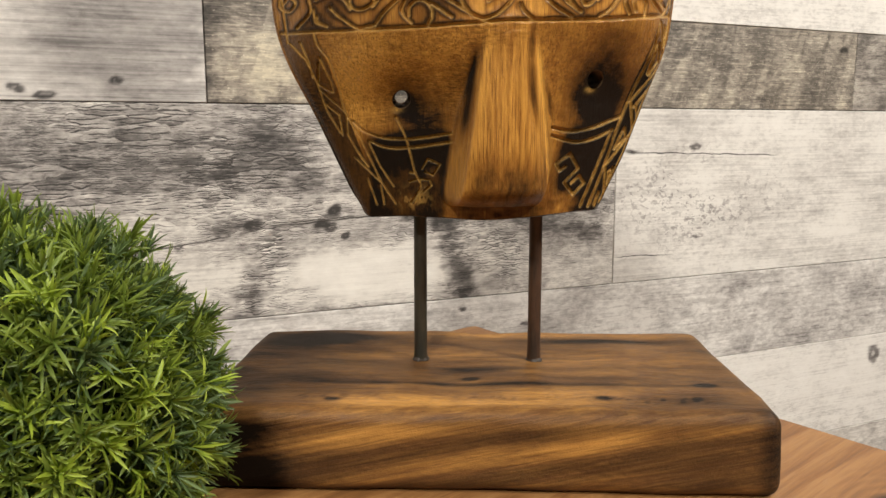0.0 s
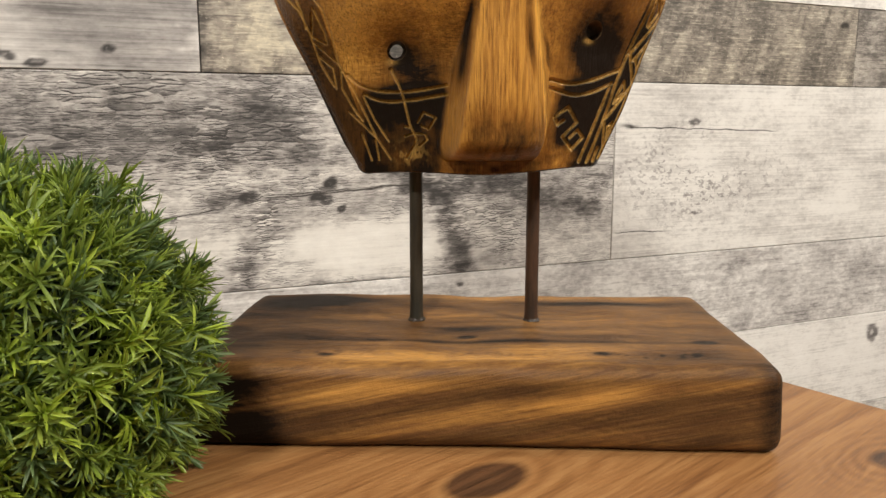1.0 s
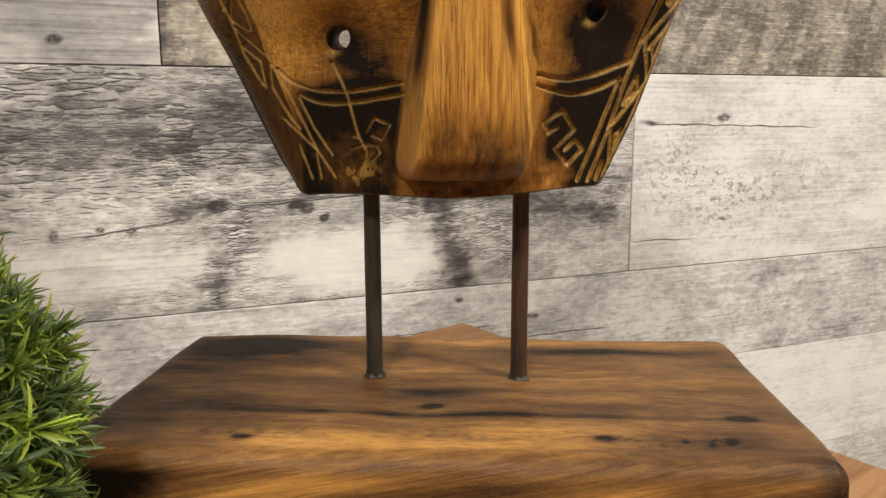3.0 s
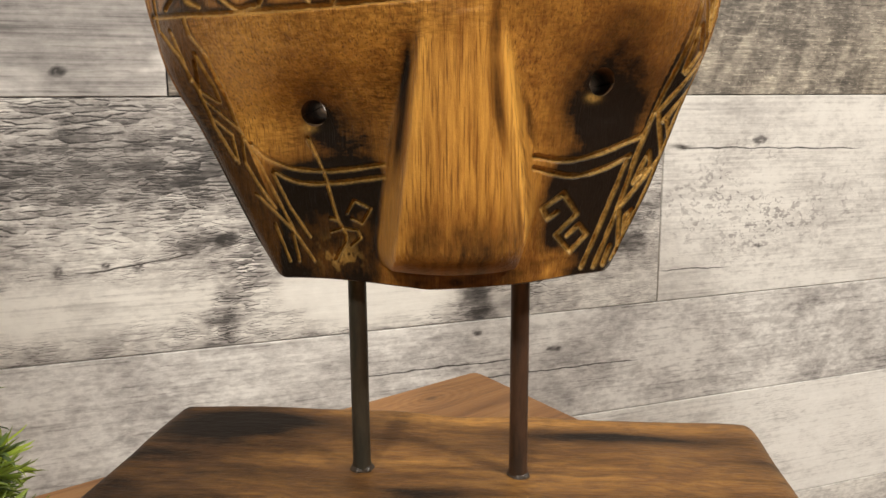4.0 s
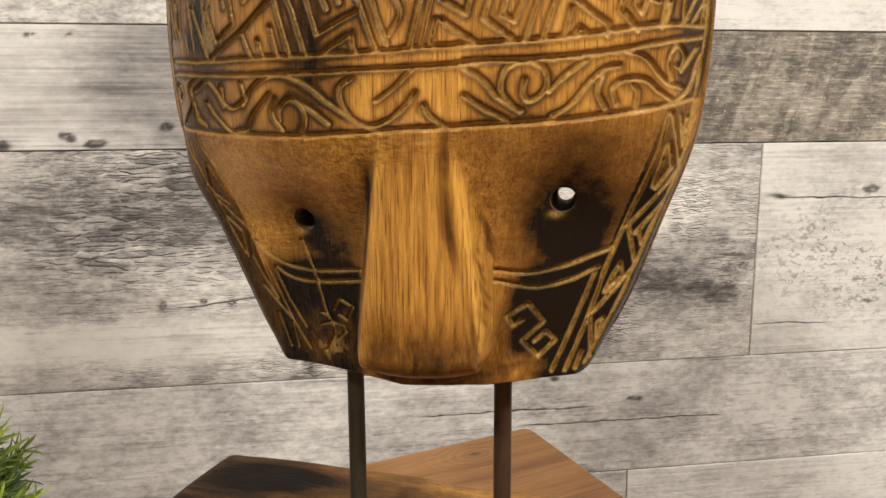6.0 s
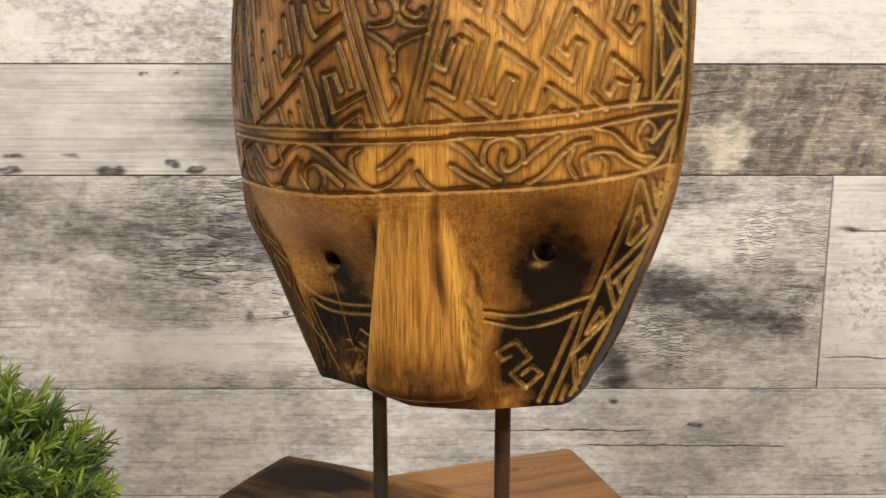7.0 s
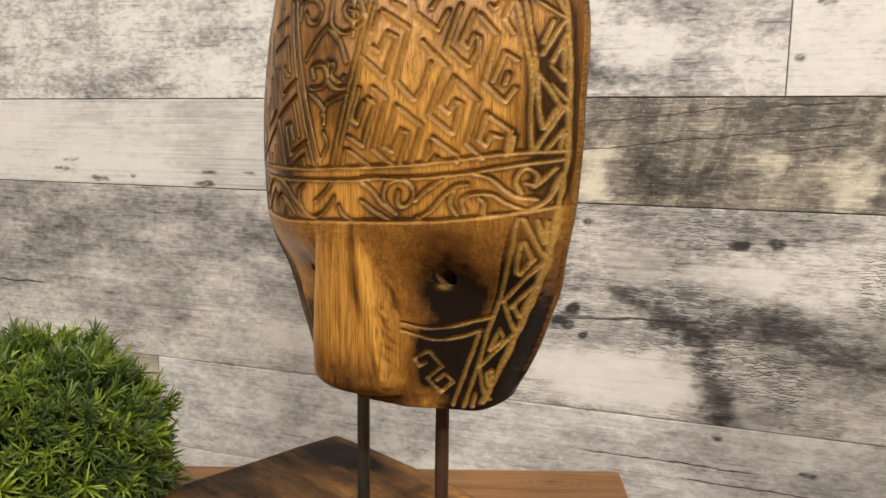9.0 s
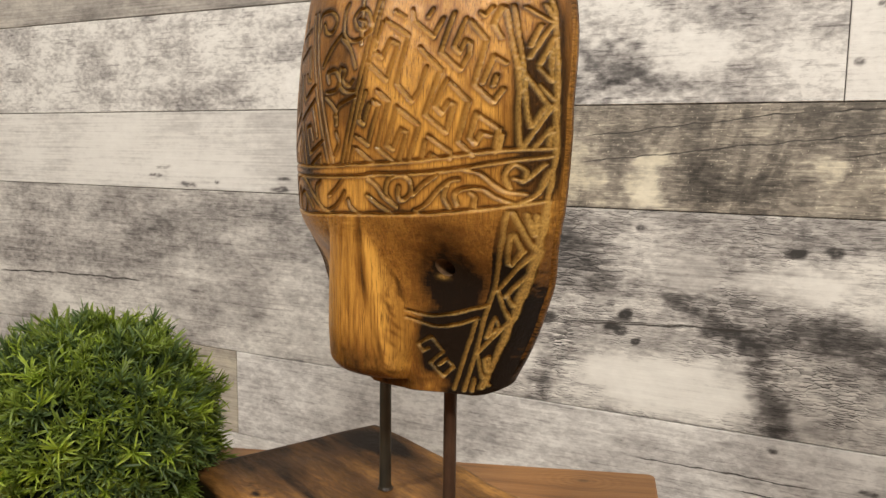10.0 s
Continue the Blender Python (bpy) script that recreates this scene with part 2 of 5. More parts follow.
def weathered_plank():
    """Printed, weathered barn-wood: reads tone (dark to white) and warm (grey to tan) from the points."""
    m, tree, bsdf = material("weathered_plank")
    link = tree.links.new
    info = tree.nodes.new("ShaderNodeObjectInfo")
    t = tree.nodes.new("ShaderNodeTexCoord")
    mv = tree.nodes.new("ShaderNodeVectorMath")
    mv.operation = "MULTIPLY_ADD"
    put = tree.nodes.new("ShaderNodeCombineXYZ")
    for k in range(3):
        link(math_node(tree, "MULTIPLY", info.outputs["Random"], 7.0 + k), put.inputs[k])
    link(t.outputs["Object"], mv.inputs[0])
    mv.inputs[1].default_value = (1, 1, 1)
    link(put.outputs[0], mv.inputs[2])

    def stretched(sx, sz, detail, rough, distortion=0.0):
        n = tree.nodes.new("ShaderNodeMapping")
        n.inputs["Scale"].default_value = (sx, 40, sz)
        link(mv.outputs[0], n.inputs["Vector"])
        return noise_tex(tree, n.outputs[0], 1.0, detail, rough, distortion)

    streak = ramp(tree, stretched(7, 400, 6, 0.62, 0.2), (0.34, 0.24), (0.47, 0.50), (0.66, 0.74))
    grit = ramp(tree, stretched(120, 230, 5, 0.62, 0.4), (0.38, 0.0), (0.50, 0.55), (0.60, 1.0))
    flake = stretched(120, 210, 5, 0.66, 0.3)
    blotch = stretched(24, 38, 6, 0.64, 0.25)
    warp = stretched(45, 90, 3, 0.5)
    nudge = tree.nodes.new("ShaderNodeVectorMath")
    nudge.operation = "MULTIPLY_ADD"
    wobble = tree.nodes.new("ShaderNodeTexNoise")
    wobble.inputs["Scale"].default_value, wobble.inputs["Detail"].default_value = 110, 4
    link(mv.outputs[0], wobble.inputs["Vector"])
    link(wobble.outputs["Color"], nudge.inputs[0])
    nudge.inputs[1].default_value = (0.016, 0, 0.0022)
    link(mv.outputs[0], nudge.inputs[2])

    def scales(sx, sz, lift=0.0):
        """Flat scales of peeling paint: distance to the edge, and one random tone each."""
        n = tree.nodes.new("ShaderNodeMapping")
        n.inputs["Scale"].default_value, n.inputs["Location"].default_value = (sx, 0, sz), (0, 0, lift * sz)
        link(nudge.outputs[0], n.inputs["Vector"])
        edge, cell = tree.nodes.new("ShaderNodeTexVoronoi"), tree.nodes.new("ShaderNodeTexVoronoi")
        edge.feature = "DISTANCE_TO_EDGE"
        for k in (edge, cell):
            link(n.outputs[0], k.inputs["Vector"])
            k.inputs["Scale"].default_value = 1.0
        sep = tree.nodes.new("ShaderNodeSeparateColor")
        link(cell.outputs["Color"], sep.inputs[0])
        return edge.outputs["Distance"], sep.outputs[0]

    patchy = stretched(60, 120, 4, 0.6, 0.4)

    def peel(sx, sz, lift):
        """Scales with a pale upper lip, a dark lower lip and a tone of their own, about 0.5."""
        d, tint = scales(sx, sz)
        above, _ = scales(sx, sz, lift)
        lip = math_node(tree, "SUBTRACT", ramp(tree, above, (0.0, 0.0), (0.16, 1.0)), ramp(tree, d, (0.0, 0.0), (0.16, 1.0)))
        lip = math_node(tree, "ADD", math_node(tree, "MULTIPLY", math_node(tree, "MAXIMUM", lip, 0.0), -0.75), math_node(tree, "MULTIPLY", math_node(tree, "MINIMUM", lip, 0.0), -0.10))
        broken = ramp(tree, patchy, (0.40, 0.08), (0.54, 1.0))
        return math_node(tree, "MULTIPLY_ADD", math_node(tree, "SUBTRACT", tint, 0.5), 0.22, math_node(tree, "MULTIPLY_ADD", lip, broken, 0.5))

    coarse, small = peel(38, 235, 0.0009), peel(85, 400, 0.0006)
    hairline = ramp(tree, stretched(26, 420, 3, 0.5, 0.3), (0.625, 0.0), (0.665, 1.0))
    pits = ramp(tree, stretched(130, 190, 3, 0.6, 0.5), (0.34, 0.30), (0.43, 0.36), (0.455, 0.57), (0.49, 0.5))
    tone, rugged, bark, saw = attr(tree, "tone"), attr(tree, "rugged"), attr(tree, "bark"), attr(tree, "saw")
    fine_bark = attr(tree, "crackle")
    turned = tree.nodes.new("ShaderNodeMapping")
    turned.inputs["Rotation"].default_value = (0, -0.3, 0)
    link(mv.outputs[0], turned.inputs["Vector"])
    steep = tree.nodes.new("ShaderNodeMapping")
    steep.inputs["Scale"].default_value = (34, 40, 8)
    link(turned.outputs[0], steep.inputs["Vector"])
    teeth = ramp(tree, noise_tex(tree, steep.outputs[0], 1.0, 5, 0.6, 0.5), (0.36, 0.28), (0.47, 0.40), (0.52, 0.62), (0.66, 0.74))

    def add(total, value, weight):
        return math_node(tree, "MULTIPLY_ADD", math_node(tree, "SUBTRACT", value, 0.5), weight, total)

    v = add(tone, streak, math_node(tree, "MULTIPLY_ADD", rugged, -0.20, 0.32))
    v = add(v, grit, math_node(tree, "MULTIPLY_ADD", rugged, 0.18, 0.02))
    v = add(v, flake, math_node(tree, "MULTIPLY_ADD", rugged, 0.34, 0.12))
    v = add(v, blotch, math_node(tree, "MULTIPLY_ADD", rugged, 0.62, 0.2))
    v = add(v, coarse, math_node(tree, "MULTIPLY", bark, 1.15))
    v = add(v, small, math_node(tree, "MULTIPLY", fine_bark, 1.1))
    v = math_node(tree, "SUBTRACT", v, math_node(tree, "MULTIPLY", hairline, math_node(tree, "MULTIPLY_ADD", rugged, 0.16, 0.03)))
    v = add(v, teeth, math_node(tree, "MULTIPLY", saw, 0.42))
    v = add(v, pits, math_node(tree, "MULTIPLY", attr(tree, "pitted"), 1.5))
    v = add(v, ramp(tree, stretched(420, 420, 2, 0.5), (0.67, 0.5), (0.72, 1.0)), math_node(tree, "MULTIPLY", saw, 0.8))
    scratch = ramp(tree, stretched(50, 520, 4, 0.6, 0.3), (0.54, 0.5), (0.64, 1.0))
    v = add(v, scratch, math_node(tree, "MULTIPLY", saw, 0.40))
    grey = ramp(tree, v, (0.05, (0.040, 0.037, 0.036)), (0.30, (0.170, 0.158, 0.153)), (0.50, (0.42, 0.395, 0.380)), (0.74, (0.75, 0.725, 0.695)), (1.0, (0.86, 0.84, 0.81)))
    tan = ramp(tree, v, (0.05, (0.034, 0.029, 0.023)), (0.30, (0.135, 0.114, 0.090)), (0.50, (0.31, 0.265, 0.205)), (0.76, (0.60, 0.53, 0.38)), (1.0, (0.76, 0.68, 0.50)))
    col = mix(tree, attr(tree, "warm"), grey, tan)
    place = tree.nodes.new("ShaderNodeSeparateXYZ")
    link(t.outputs["Object"], place.inputs[0])
    px, pz = place.outputs[0], math_node(tree, "MULTIPLY_ADD", math_node(tree, "SUBTRACT", warp, 0.5), 0.006, place.outputs[2])
    lines = 0.0
    for ax, az, bx, bz, r in CRACKS:
        rise = (bz - az) / (bx - ax)
        off = math_node(tree, "ABSOLUTE", math_node(tree, "SUBTRACT", math_node(tree, "MULTIPLY_ADD", px, -rise, pz), az - rise * ax))
        ends = math_node(tree, "MULTIPLY", math_node(tree, "MINIMUM", math_node(tree, "SUBTRACT", px, ax), math_node(tree, "SUBTRACT", bx, px)), 60.0, clamp=True)
        line = math_node(tree, "MULTIPLY_ADD", math_node(tree, "DIVIDE", off, r), -0.9, 1.4, clamp=True)
        lines = math_node(tree, "MAXIMUM", math_node(tree, "MULTIPLY", line, ends), lines)
    lines = math_node(tree, "MULTIPLY", lines, ramp(tree, flake, (0.32, 0.55), (0.48, 1.0)))
    col = mix(tree, lines, col, (0.034, 0.029, 0.025))
    link(col, bsdf.inputs["Base Color"])
    bsdf.inputs["Roughness"].default_value = 0.55
    bump(tree, bsdf, math_node(tree, "MULTIPLY_ADD", lines, -0.6, flake), 0.25, 0.0008)
    return m


# long printed cracks: x, z at both ends, half-width
CRACKS = ((0.190, 0.9880, 0.392, 1.0105, 0.0005), (0.190, 0.9640, 0.480, 0.9962, 0.0005), (0.395, 1.0092, 0.470, 1.0125, 0.0006), (0.05, 0.791, 0.150, 0.803, 0.0006), (0.150, 0.803, 0.176, 0.809, 0.0006), (0.176, 0.809, 0.300, 0.8165, 0.0008), (0.408, 0.9714, 0.470, 0.979, 0.0006), (0.17, 0.8115, 0.275, 0.8163, 0.0005),
          (0.265, 0.8161, 0.367, 0.8189, 0.0009), (0.567, 0.873, 0.807, 0.867, 0.0006), (0.568, 0.8738, 0.602, 0.8728, 0.0018), (0.563, 0.7551, 0.651, 0.7533, 0.0005),
          (-0.683, 0.791, -0.555, 0.797, 0.0010), (-0.567, 0.797, -0.388, 0.8003, 0.0010), (0.25, 0.684, 0.42, 0.6845, 0.0006), (0.34, 0.670, 0.55, 0.668, 0.0006))
PLANK = weathered_plank()


def plain(name, colour, rough, grain=60, spread=0.12):
    m, tree, bsdf = material(name)
    n = noise_tex(tree, coords(tree), grain, 5, 0.6)
    lo, hi = tuple(c * (1 - spread) for c in colour), tuple(min(1, c * (1 + spread)) for c in colour)
    tree.links.new(ramp(tree, n, (0.35, lo), (0.65, hi)), bsdf.inputs["Base Color"])
    bsdf.inputs["Roughness"].default_value = rough
    bump(tree, bsdf, n, 0.15, 0.001)
    return m


PAINT = plain("wall_paint", (0.24, 0.215, 0.185), 0.7)
CEILING = plain("ceiling_paint", (0.62, 0.60, 0.57), 0.8)
FLOOR = plain("floor_wood", (0.24, 0.16, 0.10), 0.5, 14, 0.3)
CHAR = plain("charred_bore", (0.13, 0.070, 0.030), 0.8, 300, 0.5)
GAP = plain("joint_shadow", (0.11, 0.10, 0.095), 0.9)


def leaf_material(name, low, high, tip):
    m, tree, bsdf = material(name)
    info = tree.nodes.new("ShaderNodeNewGeometry")
    length = attr(tree, "along")
    n = noise_tex(tree, coords(tree, (120, 120, 120)), 1.0, 3, 0.5)
    f = math_node(tree, "ADD", math_node(tree, "MULTIPLY", info.outputs["Random Per Island"], 0.7), math_node(tree, "MULTIPLY", n, 0.3))
    col = ramp(tree, f, (0.1, low), (0.6, high), (0.95, tip))
    col = mix(tree, math_node(tree, "MULTIPLY", length, 0.55), col, tip)
    tree.links.new(col, bsdf.inputs["Base Color"])
    bsdf.inputs["Roughness"].default_value = 0.42
    thin = tree.nodes.new("ShaderNodeBsdfTranslucent")
    both = tree.nodes.new("ShaderNodeMixShader")
    both.inputs[0].default_value = 0.35
    tree.links.new(col, thin.inputs[0])
    tree.links.new(bsdf.outputs[0], both.inputs[1])
    tree.links.new(thin.outputs[0], both.inputs[2])
    tree.links.new(both.outputs[0], tree.nodes["Material Output"].inputs[0])
    return m


LEAF = leaf_material("plastic_leaf", (0.048, 0.082, 0.012), (0.145, 0.220, 0.028), (0.32, 0.40, 0.065))
LEAF_DARK = leaf_material("plastic_leaf_dark", (0.032, 0.058, 0.020), (0.085, 0.140, 0.044), (0.19, 0.27, 0.09))
LEAF_LIGHT = leaf_material("plastic_leaf_light", (0.16, 0.25, 0.018), (0.30, 0.41, 0.03), (0.48, 0.58, 0.09))
# near-black core colour stands in for the shade between the sprigs
CORE = plain("core_gap_shade", (0.014, 0.024, 0.007), 0.9, 200, 0.5)

# ---- room ----
WALL_Y = 0.68


def slab(name, lo, hi, mat, label, category):
    bm = bmesh.new()
    bmesh.ops.create_cube(bm, size=1)
    for v in bm.verts:
        v.co = [(l + h) / 2 + c * (h - l) for c, l, h in zip(v.co, lo, hi)]
    me = from_bm(name, bm)
    me.materials.append(mat)
    return tagged(new(name, me), label, category, kind="structure")


X0, X1, Y0, TOP = -2.2, 2.8, -2.6, 2.4
slab("floor", (X0 - 0.1, Y0 - 0.1, -0.05), (X1 + 0.1, WALL_Y + 0.12, 0), FLOOR, "plain brown wooden floor of the room", "floor")
slab("ceiling", (X0 - 0.1, Y0 - 0.1, TOP), (X1 + 0.1, WALL_Y + 0.12, TOP + 0.05), CEILING, "plain white painted ceiling", "ceiling")
slab("wall_west", (X0 - 0.1, Y0, 0), (X0, WALL_Y, TOP), PAINT, "plain pale painted side wall", "wall")
slab("wall_east", (X1, Y0, 0), (X1 + 0.1, WALL_Y, TOP), PAINT, "plain pale painted side wall", "wall")
slab("wall_south", (X0, Y0 - 0.1, 0), (X1, Y0, TOP), PAINT, "plain pale painted wall behind the table", "wall")
wall = slab("wall_north", (X0, WALL_Y + 0.006, 0), (X1, WALL_Y + 0.12, TOP), GAP, "wall clad in grey and white weathered wood planks", "wall")

# dark and light patches of the print: x, z, half-width, half-height, change of tone
PATCHES = ((0.05, 0.875, 0.15, 0.045, -0.27), (-0.25, 0.87, 0.18, 0.05, -0.08), (-0.50, 0.86, 0.14, 0.04, -0.08), (0.05, 0.765, 0.15, 0.030, 0.22), (0.28, 0.757, 0.095, 0.032, 0.36),
           (0.39, 0.862, 0.055, 0.022, 0.22), (0.18, 0.87, 0.03, 0.03, -0.10), (0.48, 0.88, 0.06, 0.03, 0.12), (0.50, 0.75, 0.05, 0.02, 0.10), (0.25, 0.88, 0.03, 0.03, 0.10), (-0.55, 0.76, 0.3, 0.03, 0.06))
PATCHES2 = ((0.254, 0.945, 0.024, 0.024, 0.34), (0.468, 0.945, 0.020, 0.026, 0.22), (0.407, 0.965, 0.014, 0.009, 0.20), (0.34, 0.945, 0.05, 0.020, -0.14), (0.165, 0.955, 0.045, 0.04, 0.38), (0.76, 0.97, 0.24, 0.06, 0.05),
            (-0.42, 0.965, 0.26, 0.06, 0.12), (0.08, 0.97, 0.10, 0.09, -0.32), (0.253, 0.933, 0.022, 0.014, 0.30), (0.265, 0.968, 0.016, 0.008, 0.28), (0.463, 0.945, 0.02, 0.03, 0.25), (0.405, 0.96, 0.016, 0.014, 0.2), (0.30, 0.95, 0.03, 0.03, -0.15), (0.312, 0.988, 0.03, 0.012, 0.12))
PATCHES3 = ((0.22, 1.050, 0.035, 0.03, -0.35), (0.27, 1.035, 0.03, 0.012, -0.30), (0.30, 1.065, 0.045, 0.022, 0.20), (0.16, 1.03, 0.05, 0.012, -0.25), (-0.3, 1.035, 0.14, 0.016, -0.12), (0.35, 1.04, 0.05, 0.02, -0.12))
# dark knotty streaks of the print: x, z at both ends, half-width, change of tone
BRANCHES = ((0.283, 0.8413, 0.319, 0.8232, 0.007, -0.36), (0.319, 0.8232, 0.356, 0.8065, 0.010, -0.42), (0.356, 0.8075, 0.390, 0.8130, 0.006, -0.24), (0.360, 0.7935, 0.371, 0.7621, 0.012, -0.40),
            (0.371, 0.7621, 0.382, 0.7265, 0.013, -0.42), (0.390, 0.8232, 0.434, 0.8300, 0.008, -0.30), (0.413, 0.8133, 0.450, 0.8200, 0.010, -0.25), (0.444, 0.8045, 0.542, 0.7860, 0.010, -0.26))
BRANCHES2 = ((0.406, 0.7380, 0.477, 0.7323, 0.007, -0.22), (0.130, 0.8080, 0.165, 0.8115, 0.006, -0.34), (0.165, 0.765, 0.162, 0.735, 0.010, -0.30), (0.183, 0.900, 0.218, 0.850, 0.014, -0.20), (0.225, 0.808, 0.243, 0.823, 0.004, -0.25))
# knots and nail marks: x, z, half-width, half-height
MARKS = ((0.042, 0.795, 0.0040, 0.0035), (0.077, 0.796, 0.0035, 0.0030), (0.253, 0.797, 0.0035, 0.0030), (0.243, 0.823, 0.0070, 0.0065), (0.253, 0.904, 0.0050, 0.0045), (0.098, 0.795, 0.004, 0.0025),
         (0.423, 1.050, 0.005, 0.003), (0.438, 1.093, 0.008, 0.003), (0.388, 0.892, 0.007, 0.0028), (0.454, 0.689, 0.007, 0.0025), (0.377, 0.713, 0.006, 0.0022))
MARKS2 = ((1.005, 0.591, 0.011, 0.014), (0.675, 0.879, 0.009, 0.003), (0.056, 0.939, 0.006, 0.003), (-0.305, 0.928, 0.013, 0.0028), (-0.347, 0.949, 0.014, 0.002), (-0.359, 0.938, 0.012, 0.0018), (-0.258, 0.932, 0.004, 0.003),
          (-0.164, 0.926, 0.014, 0.003), (-0.159, 0.938, 0.010, 0.002), (-0.072, 0.925, 0.013, 0.004), (-0.019, 0.932, 0.007, 0.003), (0.002, 0.926, 0.009, 0.0026), (-0.107, 0.939, 0.008, 0.002), (-0.038, 1.010, 0.005, 0.0016), (-0.012, 1.010, 0.005, 0.0016), (0.166, 0.810, 0.009, 0.0055), (0.238, 0.806, 0.007, 0.004), (0.23, 0.809, 0.008, 0.003), (0.385, 0.890, 0.008, 0.004), (0.415, 0.893, 0.009, 0.004), (0.68, 0.772, 0.008, 0.002), (0.901, 0.995, 0.007, 0.003))

# stretches where pale paint covers the grain: x, z, half-width, half-height
CLEAN = ((0.285, 0.757, 0.095, 0.034), (0.05, 0.765, 0.10, 0.022), (0.405, 0.75, 0.02, 0.03), (0.30, 0.866, 0.03, 0.02), (0.385, 0.862, 0.05, 0.020), (0.29, 1.062, 0.04, 0.02))
# columns where the print is crazed like a ladder: x, z, half-width, half-height
LADDERS = ((0.184, 0.772, 0.014, 0.030), (0.162, 0.752, 0.012, 0.022), (0.181, 0.800, 0.012, 0.02), (0.42, 0.765, 0.03, 0.025), (0.50, 0.865, 0.02, 0.03), (0.135, 0.86, 0.02, 0.04))


def plank(x0, x1, z0, z1, tone, warm, rugged, bark, saw, seed):
    """One plank of the cladding, with a thin joint round it; its front stands 6 mm before the wall."""
    w, h = x1 - x0, z1 - z0
    near = x0 < 1.1 and x1 > -0.7 and 0.5 < z0 + h / 2 < 1.25
    step = 0.0018 if near else 0.05
    nx, nz = max(2, int(w / step)), max(2, int(h / step))
    gap = 0.0004
    gx, gz = np.linspace(x0 + gap, x1 - gap, nx + 1), np.linspace(z0 + gap, z1 - gap, nz + 1)
    gx = np.r_[gx[0], gx[0] + 0.0006, gx[1:-1], gx[-1] - 0.0006, gx[-1]]
    gz = np.r_[gz[0], gz[0] + 0.0006, gz[1:-1], gz[-1] - 0.0006, gz[-1]]
    X, Z = np.meshgrid(gx, gz)
    Y = np.full_like(X, WALL_Y)
    Y[[0, -1], :] += 0.0009
    Y[:, [0, -1]] += 0.0009
    T = tone + (0.2 + 0.35 * rugged) * (1 - 0.5 * saw) * (cloud(X * 13, Z * 22, seed) - 0.5) + 0.12 * (cloud(X * 30, Z * 190, seed + 9) - 0.5)
    W = np.full_like(X, warm) + 0.25 * saw * (cloud(X * 16, Z * 20, seed + 7) - 0.5)
    K = rugged + 0.35 * (cloud(X * 9, Z * 20, seed + 4) - 0.5)
    lumps = smooth(cloud(X * 14, Z * 22, seed + 2, 3), 0.30, 0.58)
    high = smooth(Z - z0, 0.35 * h, 0.60 * h)
    B = bark * (0.15 + 0.85 * lumps) * (0.25 + 0.75 * high) * (0.12 + 0.88 * smooth(X, -0.10, 0.02)) * (1 - 0.8 * smooth(X, 0.18, 0.27))
    F = bark * (0.30 + 0.70 * (1 - lumps)) * (0.10 + 0.55 * smooth(X, -0.08, 0.02) + 0.35 * smooth(X, 0.08, 0.27))
    for cx, cz, rx, rz in CLEAN:
        if z0 <= cz <= z1:
            c = smooth(spot(X, Z, cx, cz, rx, rz) + 0.5 * (cloud(X * 60, Z * 120, seed + 30, 3) - 0.5), 0.25, 0.6)
            B, F, K, T = B * (1 - c), F * (1 - 0.9 * c), K - 0.28 * c, T + 0.05 * c
    for cx, cz, rx, rz in LADDERS:
        if z0 <= cz <= z1:
            F = F + 0.9 * smooth(spot(X, Z, cx, cz, rx, rz), 0.25, 0.6)
    P = (0.3 + 0.7 * smooth(cloud(X * 26, Z * 26, seed + 6, 3), 0.36, 0.56)) * spot(X, Z, 0.68, 0.815, 0.13, 0.055)
    ragged = cloud(X * 70, Z * 150, seed + 20, 3) - 0.5
    wx, wz = X + 0.006 * (cloud(X * 140, Z * 140, 91, 2) - 0.5), Z + 0.004 * (cloud(X * 140, Z * 140, 95, 2) - 0.5)
    for group in (PATCHES, PATCHES2, PATCHES3):
        for cx, cz, rx, rz, d in group:
            if z0 <= cz <= z1 and x0 - rx < cx < x1 + rx:
                s = spot(X, Z, cx, cz, rx, rz)
                T = T + 0.85 * d * smooth(s + (1.1 if rx < 0.08 else 0.4) * ragged * (s > 0.02), 0.1, 0.95)
    for group in (MARKS, MARKS2):
        for cx, cz, rx, rz in group:
            if z0 <= cz <= z1:
                s = spot(wx, wz, cx, cz, rx, rz)
                T = T - 0.46 * smooth(s * (1 + 1.4 * ragged), 0.12, 0.8) + 0.25 * smooth(spot(wx, wz, cx, cz, rx * 0.45, rz * 0.45), 0.4, 0.8)
    dark = np.zeros_like(T)
    for group in (BRANCHES, BRANCHES2):
        for ax, az, bx, bz, r, d in group:
            if z0 <= az <= z1:
                k = np.clip(((X - ax) * (bx - ax) + (Z - az) * (bz - az)) / ((bx - ax) ** 2 + (bz - az) ** 2), 0, 1)
                away = np.hypot(X - ax - k * (bx - ax), Z - az - k * (bz - az)) / r + 1.6 * ragged + 1.2 * (cloud(X * 210, Z * 340, 88, 2) - 0.5)
                dark = np.minimum(dark, 0.98 * d * smooth(away, 2.0, -0.3))
    T = T + dark
    n = X.size
    verts = np.concatenate([np.stack([X, Y, Z], -1).reshape(-1, 3), [[x0 + gap, WALL_Y + 0.006, z0 + gap], [x1 - gap, WALL_Y + 0.006, z0 + gap], [x1 - gap, WALL_Y + 0.006, z1 - gap], [x0 + gap, WALL_Y + 0.006, z1 - gap]]])
    faces = grid_faces(*X.shape).tolist()
    c, r = X.shape[1], X.shape[0]
    ids = np.arange(n).reshape(r, c)
